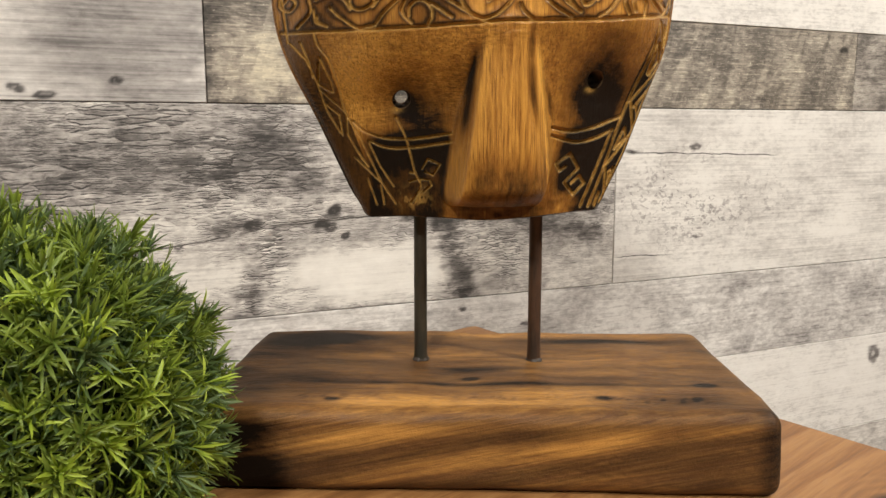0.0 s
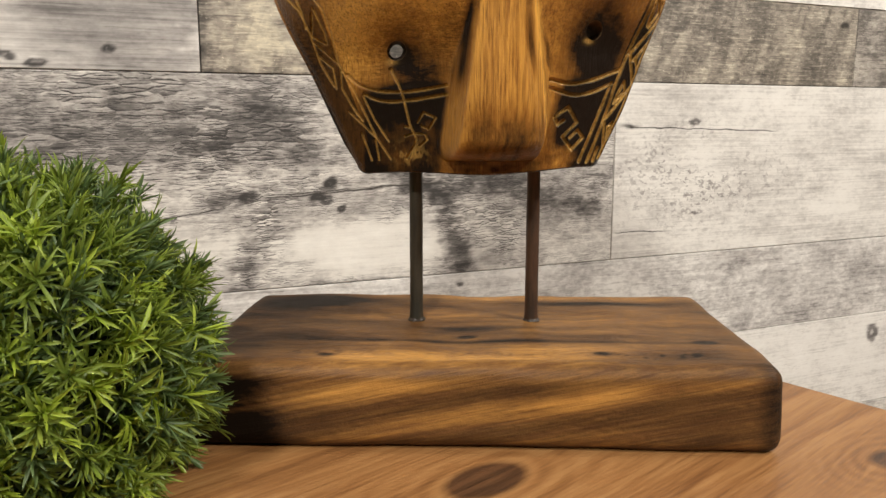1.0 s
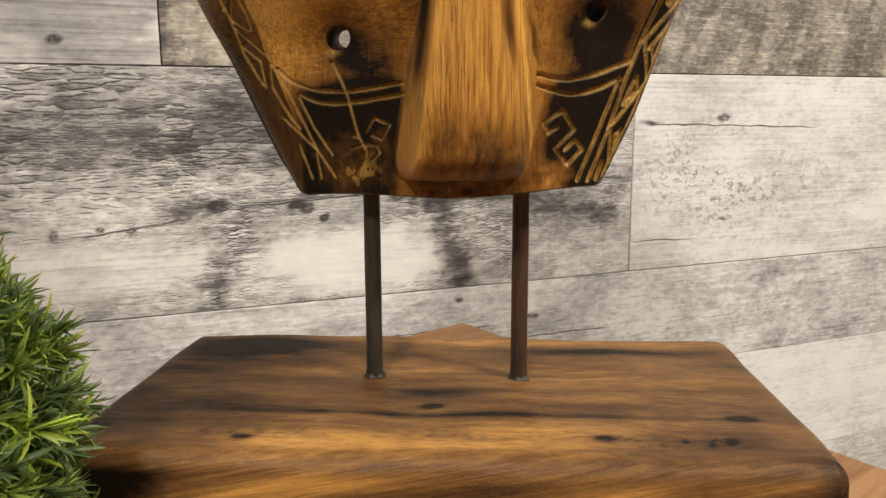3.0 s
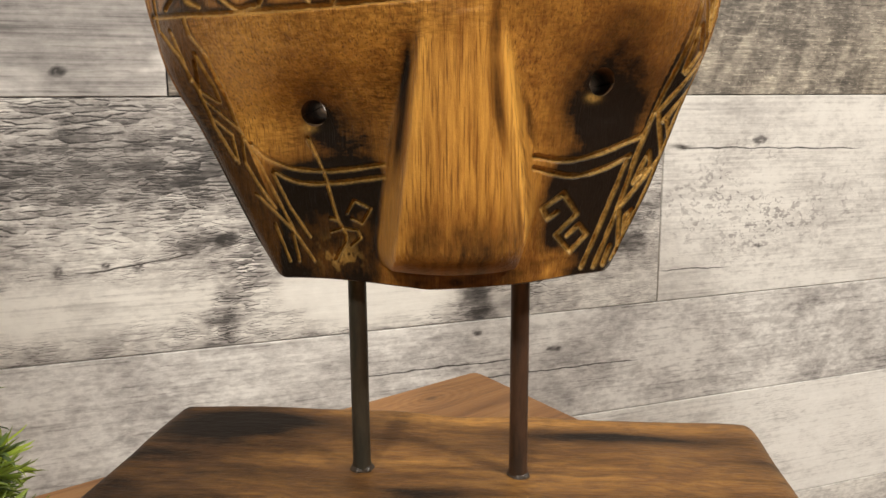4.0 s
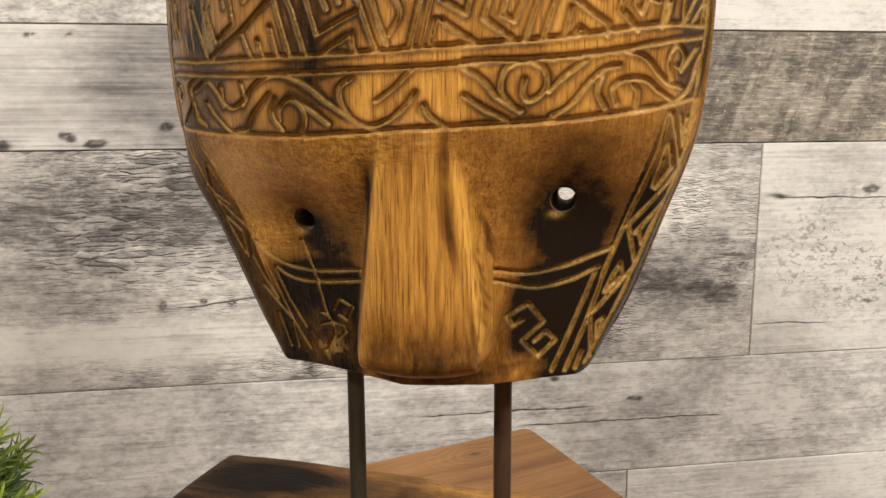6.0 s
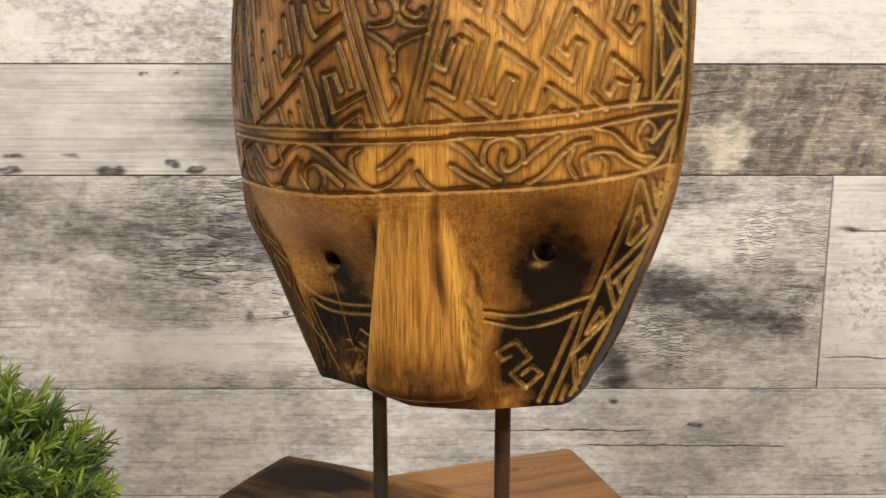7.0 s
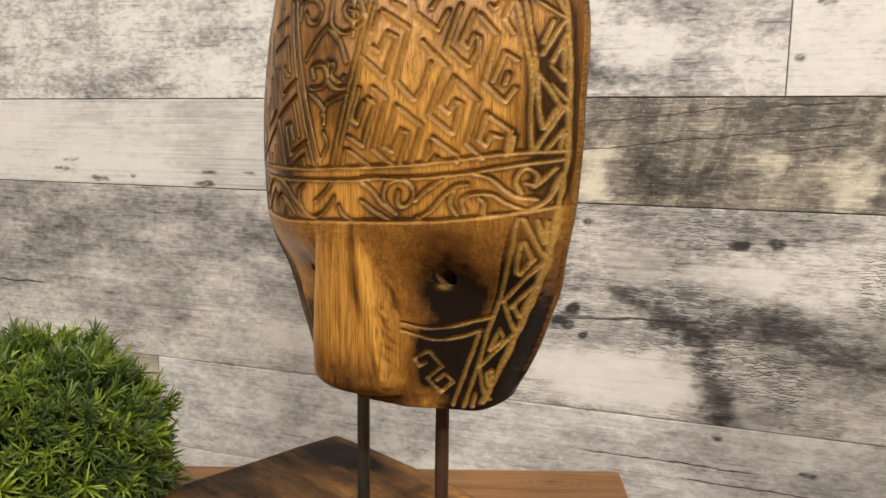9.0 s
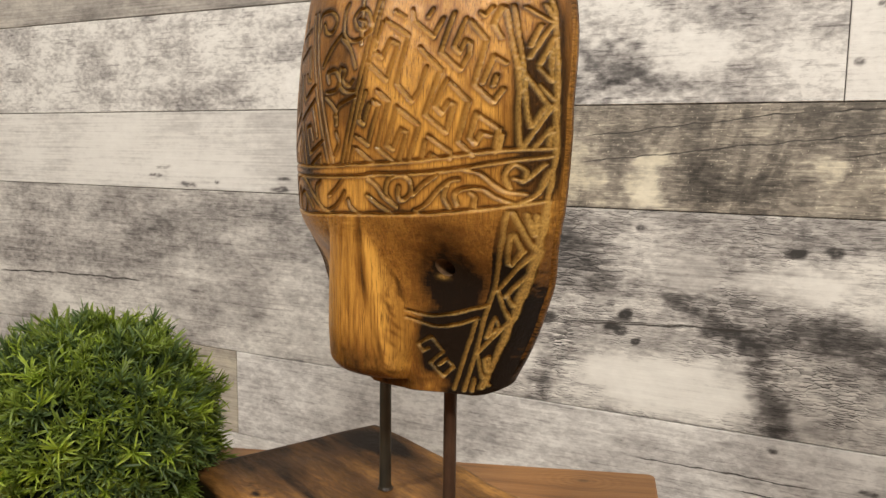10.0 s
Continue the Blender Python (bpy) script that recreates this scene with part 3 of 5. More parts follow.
    faces += [[n, n + 1] + ids[0, ::-1].tolist(), [n + 1, n + 2] + ids[::-1, -1].tolist(), [n + 2, n + 3] + ids[-1, :].tolist(), [n + 3, n] + ids[:, 0].tolist()]
    values = {"tone": np.r_[T.ravel(), [tone] * 4], "warm": np.r_[W.ravel(), [warm] * 4], "rugged": np.r_[np.clip(K, 0, 1).ravel(), [0.5] * 4],
              "bark": np.r_[B.ravel(), [0] * 4], "crackle": np.r_[F.ravel(), [0] * 4], "saw": np.full(n + 4, saw), "pitted": np.r_[P.ravel(), [0] * 4]}
    part("plank", mesh_of("plank", verts, faces, values, False), PLANK, wall)


# rows of planks: z of the lower seam, then x of each joint with tone, warmth, ruggedness, flaking and saw marks of the plank to its right
ROWS_OF_PLANKS = (
    (0.000, ((X0, 0.5, 0.1, 0.5), (0.1, 0.6, 0.1, 0.5))),
    (0.120, ((X0, 0.6, 0.0, 0.5), (-0.4, 0.5, 0.2, 0.5), (0.9, 0.6, 0.0, 0.4))),
    (0.240, ((X0, 0.5, 0.2, 0.5), (0.3, 0.66, 0.0, 0.4))),
    (0.360, ((X0, 0.6, 0.1, 0.5), (-0.1, 0.6, 0.1, 0.5), (1.2, 0.5, 0.0, 0.4))),
    (0.490, ((X0, 0.6, 0.0, 0.4), (-0.7, 0.62, 0.1, 0.3), (0.45, 0.72, 0.03, 0.32))),
    (0.619, ((X0, 0.55, 0.1, 0.4), (-0.62, 0.54, 0.75, 0.15), (-0.235, 0.60, 0.02, 0.52, 0.10, 0.0), (1.4, 0.55, 0.05, 0.4))),
    (0.7245, ((X0, 0.55, 0.0, 0.7), (-0.95, 0.55, 0.16, 0.50, 0.9, 0.0), (0.565, 0.70, 0.08, 0.26, 0.03, 0.0), (1.35, 0.5, 0.1, 0.5))),
    (0.9215, ((X0, 0.6, 0.1, 0.3), (-1.0, 0.645, 0.08, 0.12, 0.0, 0.0), (0.1296, 0.36, 0.80, 0.58, 0.12, 0.85), (0.925, 0.40, 0.5, 0.6), (1.6, 0.6, 0.0, 0.5))),
    (1.0175, ((X0, 0.6, 0.0, 0.5), (-0.85, 0.64, 0.06, 0.85, 0.10, 0.0), (0.413, 0.72, 0.06, 0.4, 0.08, 0.0), (1.5, 0.6, 0.2, 0.5))),
    (1.135, ((X0, 0.5, 0.2, 0.4), (-0.9, 0.47, 0.40, 0.3), (0.2, 0.5, 0.3, 0.4), (1.1, 0.6, 0.0, 0.4))),
    (1.250, ((X0, 0.6, 0.0, 0.5), (-0.3, 0.6, 0.1, 0.5), (0.8, 0.5, 0.3, 0.5))),
    (1.450, ((X0, 0.6, 0.1, 0.5), (0.5, 0.5, 0.0, 0.5))),
    (1.650, ((X0, 0.5, 0.2, 0.5), (-0.5, 0.6, 0.0, 0.5))),
    (1.850, ((X0, 0.6, 0.0, 0.5), (0.2, 0.6, 0.2, 0.5))),
    (2.050, ((X0, 0.55, 0.1, 0.5), (0.7, 0.5, 0.0, 0.5))),
    (2.250, ((X0, 0.6, 0.0, 0.5),)),
)
for k, (z, row) in enumerate(ROWS_OF_PLANKS):
    top = ROWS_OF_PLANKS[k + 1][0] if k + 1 < len(ROWS_OF_PLANKS) else TOP
    for j, (x, tone, warm, rugged, *more) in enumerate(row):
        plank(x, row[j + 1][0] if j + 1 < len(row) else X1, z, top, tone, warm, rugged, *(more or (0.25, 0.0)), 11 * k + 3 * j)

# ---- table ----
TABLE_Z = 0.744
GRAIN = radians(19)


def build_table():
    """A thick slab of pine on four square legs; one corner points to the clad wall."""
    corner = Vector((0.308, 0.507))
    along, across = Vector((math.cos(GRAIN), math.sin(GRAIN))), Vector((0.262, -0.965))
    ring = [corner, corner - along * 0.62, corner - along * 0.62 + across * 0.80, corner + across * 0.80]
    origin = Vector((0.177, 0.218))
    table = thing("side_table", pose(*origin, 0, 0, 0, 19), "reddish-brown pine side table with dark knots by the plank wall", "table")
    back = Matrix.Rotation(-GRAIN, 2)
    bm = bmesh.new()
    low = [bm.verts.new((*(back @ (p - origin)), TABLE_Z - 0.028)) for p in ring]
    high = [bm.verts.new((*(back @ (p - origin)), TABLE_Z)) for p in ring]
    bm.faces.new(low), bm.faces.new(high[::-1])
    for a in range(4):
        b = (a + 1) % 4
        bm.faces.new((low[b], low[a], high[a], high[b]))
    bmesh.ops.recalc_face_normals(bm, faces=bm.faces)
    upright = [e for e in bm.edges if abs(e.verts[0].co.z - e.verts[1].co.z) > 0.01]
    bmesh.ops.bevel(bm, geom=upright, offset=0.006, segments=4, profile=0.5, affect="EDGES")
    rims = [e for e in bm.edges if len(e.link_faces) == 2 and e.calc_face_angle(0) > 1.0]
    bmesh.ops.bevel(bm, geom=rims, offset=0.0016, segments=2, profile=0.5, affect="EDGES")
    part("tabletop", from_bm("tabletop", bm), TABLE_WOOD, table)
    middle = sum(ring, Vector((0, 0))) / 4
    for p in ring:
        q = back @ (p + (middle - p) * 0.16 - origin)
        leg = rounded_box(0.045, 0.045, TABLE_Z - 0.028, 0.003, 2, 2, 2)
        part("leg", from_bm("leg", leg), TABLE_WOOD, table, "", pose(*q, 0))


build_table()

# ---- carved mask on its stand ----
STAND = pose(0.2165, 0.3125, TABLE_Z, 0, 0, -25.3)
stand = thing("mask_ornament", STAND, "carved wooden mask on two steel rods and a scorched base", "mask ornament")
BASE_H = 0.0379


def build_base():
    bm = rounded_box(0.2555, 0.134, BASE_H, 0.0070, 130, 72, 24, 0.0014)
    me = from_bm("base", bm, True)
    co = np.empty(len(me.vertices) * 3, np.float32)
    me.vertices.foreach_get("co", co)
    x, y, z = co.reshape(-1, 3).T * 1000
    front, top = smooth(-y, 57, 62), smooth(z, 28, 34)
    streak, band = cloud(x / 90, y / 5, 5), cloud(x / 150, y / 14, 15, 2)
    slant = z - 0.22 * x
    # includes darker patches behind and in front of the rods
    burn_shade = 0.58 + 0.22 * (streak - 0.5) + 0.36 * (band - 0.5) + 0.25 * (cloud(x / 30, y / 12, 16) - 0.5) + 0.14 * smooth(-x, 45, 95) + 0.15 * spot(x, y, 5, 34, 45, 9) + 0.26 * spot(x, y, -8, -8, 26, 8) + 0.16 * spot(x, y, -70, 40, 50, 14)
    burn_shade = burn_shade - 0.28 * spot(x, y, 20, 58, 110, 5) - 0.16 * spot(x, y, 45, 4, 60, 10) - 0.12 * spot(x, y, -30, 14, 40, 5) + 0.46 * spot(x, y, 66, 45, 48, 5) + 0.32 * spot(x, y, -92, 48, 30, 13)
    burn_shade = burn_shade + 0.28 * spot(x, y, 20, -31, 90, 2.2) + 0.22 * spot(x, y, 30, 12, 100, 1.2) - 0.35 * spot(x, y, -28, -56, 48, 9) - 0.22 * spot(x, y, 40, -46, 40, 6) + 0.25 * spot(x, y, 95, -50, 30, 9)
    side = 0.41 + 0.45 * (cloud(x / 110, slant / 8, 8) - 0.5) + 0.4 * (cloud(x / 60, slant / 2.2, 9) - 0.5) + 0.62 * smooth(-x - 0.25 * z + 14 * (cloud(x / 22, z / 9, 18) - 0.5), 40, 108) + 0.20 * smooth(8 - 0.10 * x - z + 7 * (cloud(x / 30, z / 5, 19) - 0.5), -10, 12) * smooth(-x, -50, 30)
    ring = z - 0.19 * x + 5 * (cloud(x / 40, z / 30, 21, 2) - 0.5)
    side = side + 0.34 * spot(ring, 0 * x, 24.4, 0, 4.5, 1) * smooth(x, 60, 10) + 0.30 * spot(ring, 0 * x, 6, 0, 2.6, 1) - 0.30 * spot(ring, 0 * x, 15, 0, 4, 1) - 0.34 * spot(ring, 0 * x, 37, 0, 6, 1)
    # the last term darkens the lowest few millimetres
    side = side + 0.4 * spot(x, z, 82, 32, 26, 7) + 0.24 * spot(x, z, 98, 13, 34, 12) + 0.16 * smooth(x, 112, 124) + 0.3 * smooth(z, 4, 1)
    side = np.minimum(side, 0.66 + 0.4 * smooth(-x, 70, 110))
    burn_shade = burn_shade * top + (1 - top) * np.where(front > 0.1, side, 0.66)
    burn_shade = burn_shade + 0.15 * smooth(np.hypot(np.abs(x) - 124, np.abs(y) - 64), 10, 2)
    ticks = smooth(cloud(x / 1.6, y / 2.2, 28, 2), 0.55, 0.68) * smooth(cloud(x / 18, y / 40, 29, 2), 0.38, 0.55)
    burn_shade = burn_shade + top * (0.25 * ticks * spot(y, 0 * x, -50, 0, 3.6, 1) - 0.28 * spot(y, 0 * x, -56, 0, 3.5, 1) * smooth(-x, -70, -20) * smooth(x, -78, -55))
    for nx, ny, r in ((-66, -54, 2.2), (54, -50, 2.2), (104, -30, 2.5), (-5, -22, 2.0)):
        burn_shade = burn_shade + 0.9 * spot(x, y, nx, ny, r * 1.6, r) * top
    me.attributes.new("burn_shade", "FLOAT", "POINT").data.foreach_set("value", np.clip(burn_shade, 0, 1).astype(np.float32))
    me.materials.append(BASE_WOOD)
    part("base", me, BASE_WOOD, stand, "scorched brown wooden block with rounded edges", pose(0.0016, -0.0098, 0))


build_base()


def build_rod(x, metal, label):
    """A thin steel rod, a little uneven along its length, with a bead of glue where it enters the base."""
    bm = bmesh.new()
    heights = (BASE_H - 0.010, BASE_H, BASE_H + 0.0012, BASE_H + 0.003, 0.06, 0.08, 0.10, 0.12, 0.132)
    radii = (0.0034, 0.0037, 0.0036, 0.0034, 0.0033, 0.00335, 0.0033, 0.0033, 0.0033)
    rings = [[bm.verts.new((r * math.cos(a * math.tau / 20), r * math.sin(a * math.tau / 20), h)) for a in range(20)] for h, r in zip(heights, radii)]
    for low, high in zip(rings, rings[1:]):
        for a in range(20):
            bm.faces.new((low[a], low[(a + 1) % 20], high[(a + 1) % 20], high[a]))
    bm.faces.new(rings[0][::-1]), bm.faces.new(rings[-1])
    rod = part("rod", from_bm("rod", bm, True), metal, stand, label, pose(x, 0, 0))
    bead = bmesh.new()
    loops = []
    for h, r in ((-0.0008, 0.0045), (0.0002, 0.0042), (0.0006, 0.0038), (0.0013, 0.0034)):
        ring = []
        for a in range(24):
            s = a * math.tau / 24
            k = 1 + 0.22 * noise.noise(Vector((math.cos(s) * 1.6 + x * 90, math.sin(s) * 1.6, 0))) * (r > 0.0035)
            ring.append(bead.verts.new((r * k * math.cos(s), r * k * math.sin(s), BASE_H + h)))
        loops.append(ring)
    for low, high in zip(loops, loops[1:]):
        for a in range(24):
            bead.faces.new((low[a], low[(a + 1) % 24], high[(a + 1) % 24], high[a]))
    part("glue_bead", from_bm("glue_bead", bead, True), GLUE, rod, "shiny brown bead of dried glue")


build_rod(-0.0293, DULL_ROD, "dull dark steel rod")
build_rod(0.0293, RUSTY_ROD, "rusty brown steel rod")

MASK_FOOT = 38.0


def edge_right(v):
    return spline(v, (70, 78, 90, 106, 120, 145, 163, 185, 210, 260, 300, 330, 345), (57, 61.7, 67.8, 75.4, 80.6, 89, 93.6, 96, 97, 94, 80, 49, 8))


def edge_left(v):
    return spline(v, (70, 74, 120, 163, 190, 210, 260, 300, 330, 345), (52.5, 54.5, 76, 95.6, 98.6, 99, 96, 82, 50, 9))


def ridge_at(v):
    """The sharp edge on one side of the nose, running down to a point."""
    return spline(v, (85, 97, 110, 120, 133, 143, 152, 163), (24.6, 24.8, 24.0, 22.8, 20.7, 19.0, 17.4, 16.4))


def crease_at(v):
    return spline(v, (85, 105, 118, 130, 145, 163), (20.0, 18.6, 16.8, 15.2, 14.3, 15.2))


def brow_at(u):
    """The engraved line between forehead and face."""
    return spline(u, (-96, -61, -28, 3, 24, 58, 96), (163.5, 161, 161, 163, 164, 166.5, 172.5))


def relief(u, v):
    """How far the face stands forward at u across and v up, in millimetres; second value: without the nose."""
    across = np.where(u > 0, u / (1 + 0.04 * smooth(v, 172, 215)), u / (1 + 0.035 * smooth(v, 150, 195)))
    crown = spline(across, (-94, -85, -70, -45, -20, 5, 30, 55, 72, 82, 88, 94), (-13.5, 1, 16, 35, 46.4, 49.2, 46, 39.5, 31, 22, 13, 5))
    crown = crown - 0.0016 * np.clip(v - 190, 0, None) ** 2
    right = 19.6 - 0.413 * u + 0.192 * v - 0.0024 * (u - 30) * (u - 72)
    right = right - 0.17 * np.clip(u - edge_right(v) + 8, 0, 9) ** 2
    left = 9.3 + 0.50 * u + 0.19 * v
    w = np.where(u > 6, right, left)
    w = w + (crown - w) * np.where(u > 6, smooth(v, 130, 171), smooth(v, 126, 164))
    for eu, ev in EYES:
        w = w - 3.0 * spot(u, v, eu, ev, 13, 13)
    down = np.clip((162 - v) / 72, 0, 1.25)
    mid, half = 5 + 0.2 * down, 10.6 + 8.8 * down**1.2
    d = np.where(u > mid, np.clip(u - ridge_at(v), 0, None), np.clip(mid - u - half + 1, 0, None))
    nose = 49.8 - 0.020 * (u - mid) ** 2 - 1.5 * smooth(v, 110, 86) - 0.22 * np.clip(u - crease_at(v), 0, None)
    nose = nose - np.where(u > mid, (1.55 + 1.3 * smooth(v, 104, 88)) * d**2 / (0.7 + d), 3.6 * d**2 / (1.6 + d))
    nose = nose - 28 * (1 - np.sqrt(np.clip(1 - np.clip((92.5 - v + 1.7 * np.clip(u - 23.5, 0, 9)) / 11, 0, 1) ** 2, 0, 1))) - 30 * smooth(v, 83, 79)
    nose = nose - 1.5 * spot(u, 0 * v, crease_at(v), 0, 1.4, 1) * smooth(v, 112, 132)
    w = w - np.clip(w - 22, 0, None) * smooth(np.abs(u - mid), half + 7, half - 9) * smooth(v, 100, 86)
    top = np.maximum(w, nose)
    both = top + 1.4 * np.log(np.exp((w - top) / 1.4) + np.exp((nose - top) / 1.4))
    s = smooth(v, 157, 170)
    return crown * s + both * (1 - s), crown * s + w * (1 - s)


EYES = ((50.0, 140.5), (-38.5, 131.5))


def carve_band(cut):
    cut(((21, 186.5), (41.5, 188), (61.5, 190.5), (77.5, 193), (93.5, 194.5)), 1.5, True)
    cut(((21, 182), (46, 183), (66, 185.5), (78, 188), (93, 191)), 1.5, True)
    cut(((21, 164), (42, 165), (58.5, 166.5), (70.5, 168), (82.5, 170), (92, 172)), 1.5, True)
    cut(((-94, 187), (-70, 185), (-33.5, 184.5), (-4.5, 185), (24.5, 187)), 1.5, True)
    cut(((-94, 182.5), (-70, 180.5), (-40.5, 179.5), (-6, 180), (24.5, 181.5)), 1.5, True)
    cut(((-94, 163.5), (-88, 162.5), (-61.5, 161), (-28, 161), (3, 163), (24.5, 164)), 1.5, True)
    cut(((21, 180), (26, 177), (30.5, 172), (37, 168)), 1.5, True)
    cut(((35, 169), (31.5, 173.5), (32.5, 179.5), (37.5, 182), (43, 180.5), (44.5, 176), (42.5, 172.5), (39, 171), (37.5, 173.5), (38, 177)), 1.5, True)
    cut(((45, 173.5), (49, 177.5), (55.5, 182.5)), 1.5, True)
    cut(((21, 172.5), (26, 169), (33, 165.5)), 1.5, True)
    cut(((46, 166.5), (51, 169.5), (56.5, 176), (61, 180), (65, 181)), 1.5, True)
    cut(((60.5, 178.5), (59, 173.5), (61.5, 168.5)), 1.5, True)
    cut(((64.5, 170), (63.5, 174.5), (67, 177), (73.5, 177), (77.5, 174), (83.5, 170.5)), 1.5, True)
    cut(((69.5, 175.5), (71, 173.5), (70.5, 169)), 1.5, True)
    cut(((67.5, 185), (73, 183.5), (77.5, 179), (81.5, 176), (86, 175)), 1.5, True)
    cut(((82, 177.5), (81, 183.5), (83.5, 187.5), (86.5, 185), (85.5, 181), (83.5, 181.5)), 1.5, True)
    cut(((85.5, 180), (88.5, 184), (91.5, 188)), 1.5, True)
    cut(((84, 170.5), (89, 175), (92, 183.5), (93.5, 186)), 1.5, True)
    cut(((-19.5, 249), (-19.5, 256.5), (-10.5, 257), (-5, 252.5), (-7, 247.5), (-12.5, 247.5), (-15.5, 251.5)), 1.5, True)
    cut(((11, 251), (15, 249.5), (14.5, 246.5), (10.5, 247.5), (8, 252), (12, 256), (17, 252.5), (18, 245.5), (10, 241.5), (2.5, 244.5), (1, 255), (2.5, 259)), 1.5, True)
    cut(((-12, 231.5), (-5.5, 240), (0, 245)), 1.5, True)
    cut(((1, 243.5), (7.5, 238), (12, 229.5)), 1.5, True)
    cut(((-6, 223.5), (-7.5, 228), (-2, 229), (1.5, 225), (0, 220), (-7.5, 219)), 1.5, True)
    cut(((11, 223.5), (8.5, 221.5), (4, 224), (5.5, 228), (2, 229.5), (2.5, 222), (6.5, 219), (12, 219)), 1.5, True)
    cut(((-8, 217), (0, 211), (1, 204)), 1.5, True)
    cut(((12, 216.5), (3, 213), (0, 208)), 1.5, True)
    cut(((1, 200.5), (3, 195.5), (-0.5, 189.5)), 1.5, True)
    cut(((-94.5, 180), (-94.5, 175), (-89.5, 172.5), (-86.5, 175.5), (-89.5, 178.5), (-92.5, 176.5)), 1.5, True)
    cut(((-86, 164.5), (-79.5, 170.5), (-80, 177), (-76.5, 179)), 1.5, True)
    cut(((-78, 171.5), (-77, 166), (-73, 164)), 1.5, True)
    cut(((-52, 170.5), (-47.5, 175.5), (-41.5, 178.5), (-35.5, 179), (-27.5, 176.5), (-20.5, 171.5), (-13.5, 167), (-7, 164), (-1, 165.5), (4, 169.5), (7, 173.5)), 1.5, True)
    cut(((-62, 176.5), (-61, 171), (-56.5, 169.5), (-51.5, 172.5), (-52.5, 177.5)), 1.5, True)
    cut(((-77, 175.5), (-70, 178.5), (-64.5, 174.5), (-61.5, 170)), 1.5, True)
    cut(((-36, 162.5), (-40, 167.5), (-38.5, 172)), 1.5, True)
    cut(((-37, 165.5), (-36.5, 169.5), (-32.5, 172), (-28.5, 169.5), (-27.5, 165), (-29, 162)), 1.5, True)
    cut(((-30, 171), (-25, 168.5), (-19.5, 164.5)), 1.5, True)
    cut(((-51, 162.5), (-47, 168), (-40.5, 173.5)), 1.5, True)
    cut(((-70.5, 171.5), (-65.5, 166.5), (-58.5, 162), (-52, 162.5)), 1.5, True)
    cut(((-76.5, 168.5), (-76, 166), (-72, 163.5)), 1.5, True)
    cut(((-11.5, 178), (-15.5, 175), (-15, 170), (-12.5, 167)), 1.5, True)
    cut(((-4.5, 171), (1, 175), (6.5, 180)), 1.5, True)
    cut(((9.5, 170), (11, 167), (15, 164)), 1.5, True)
    cut(((29, 118.5), (40, 117), (51.5, 119), (66.5, 124)), 1.5, True)
    cut(((29, 115), (42, 112), (53, 114), (62, 117.5)), 1.5, True)


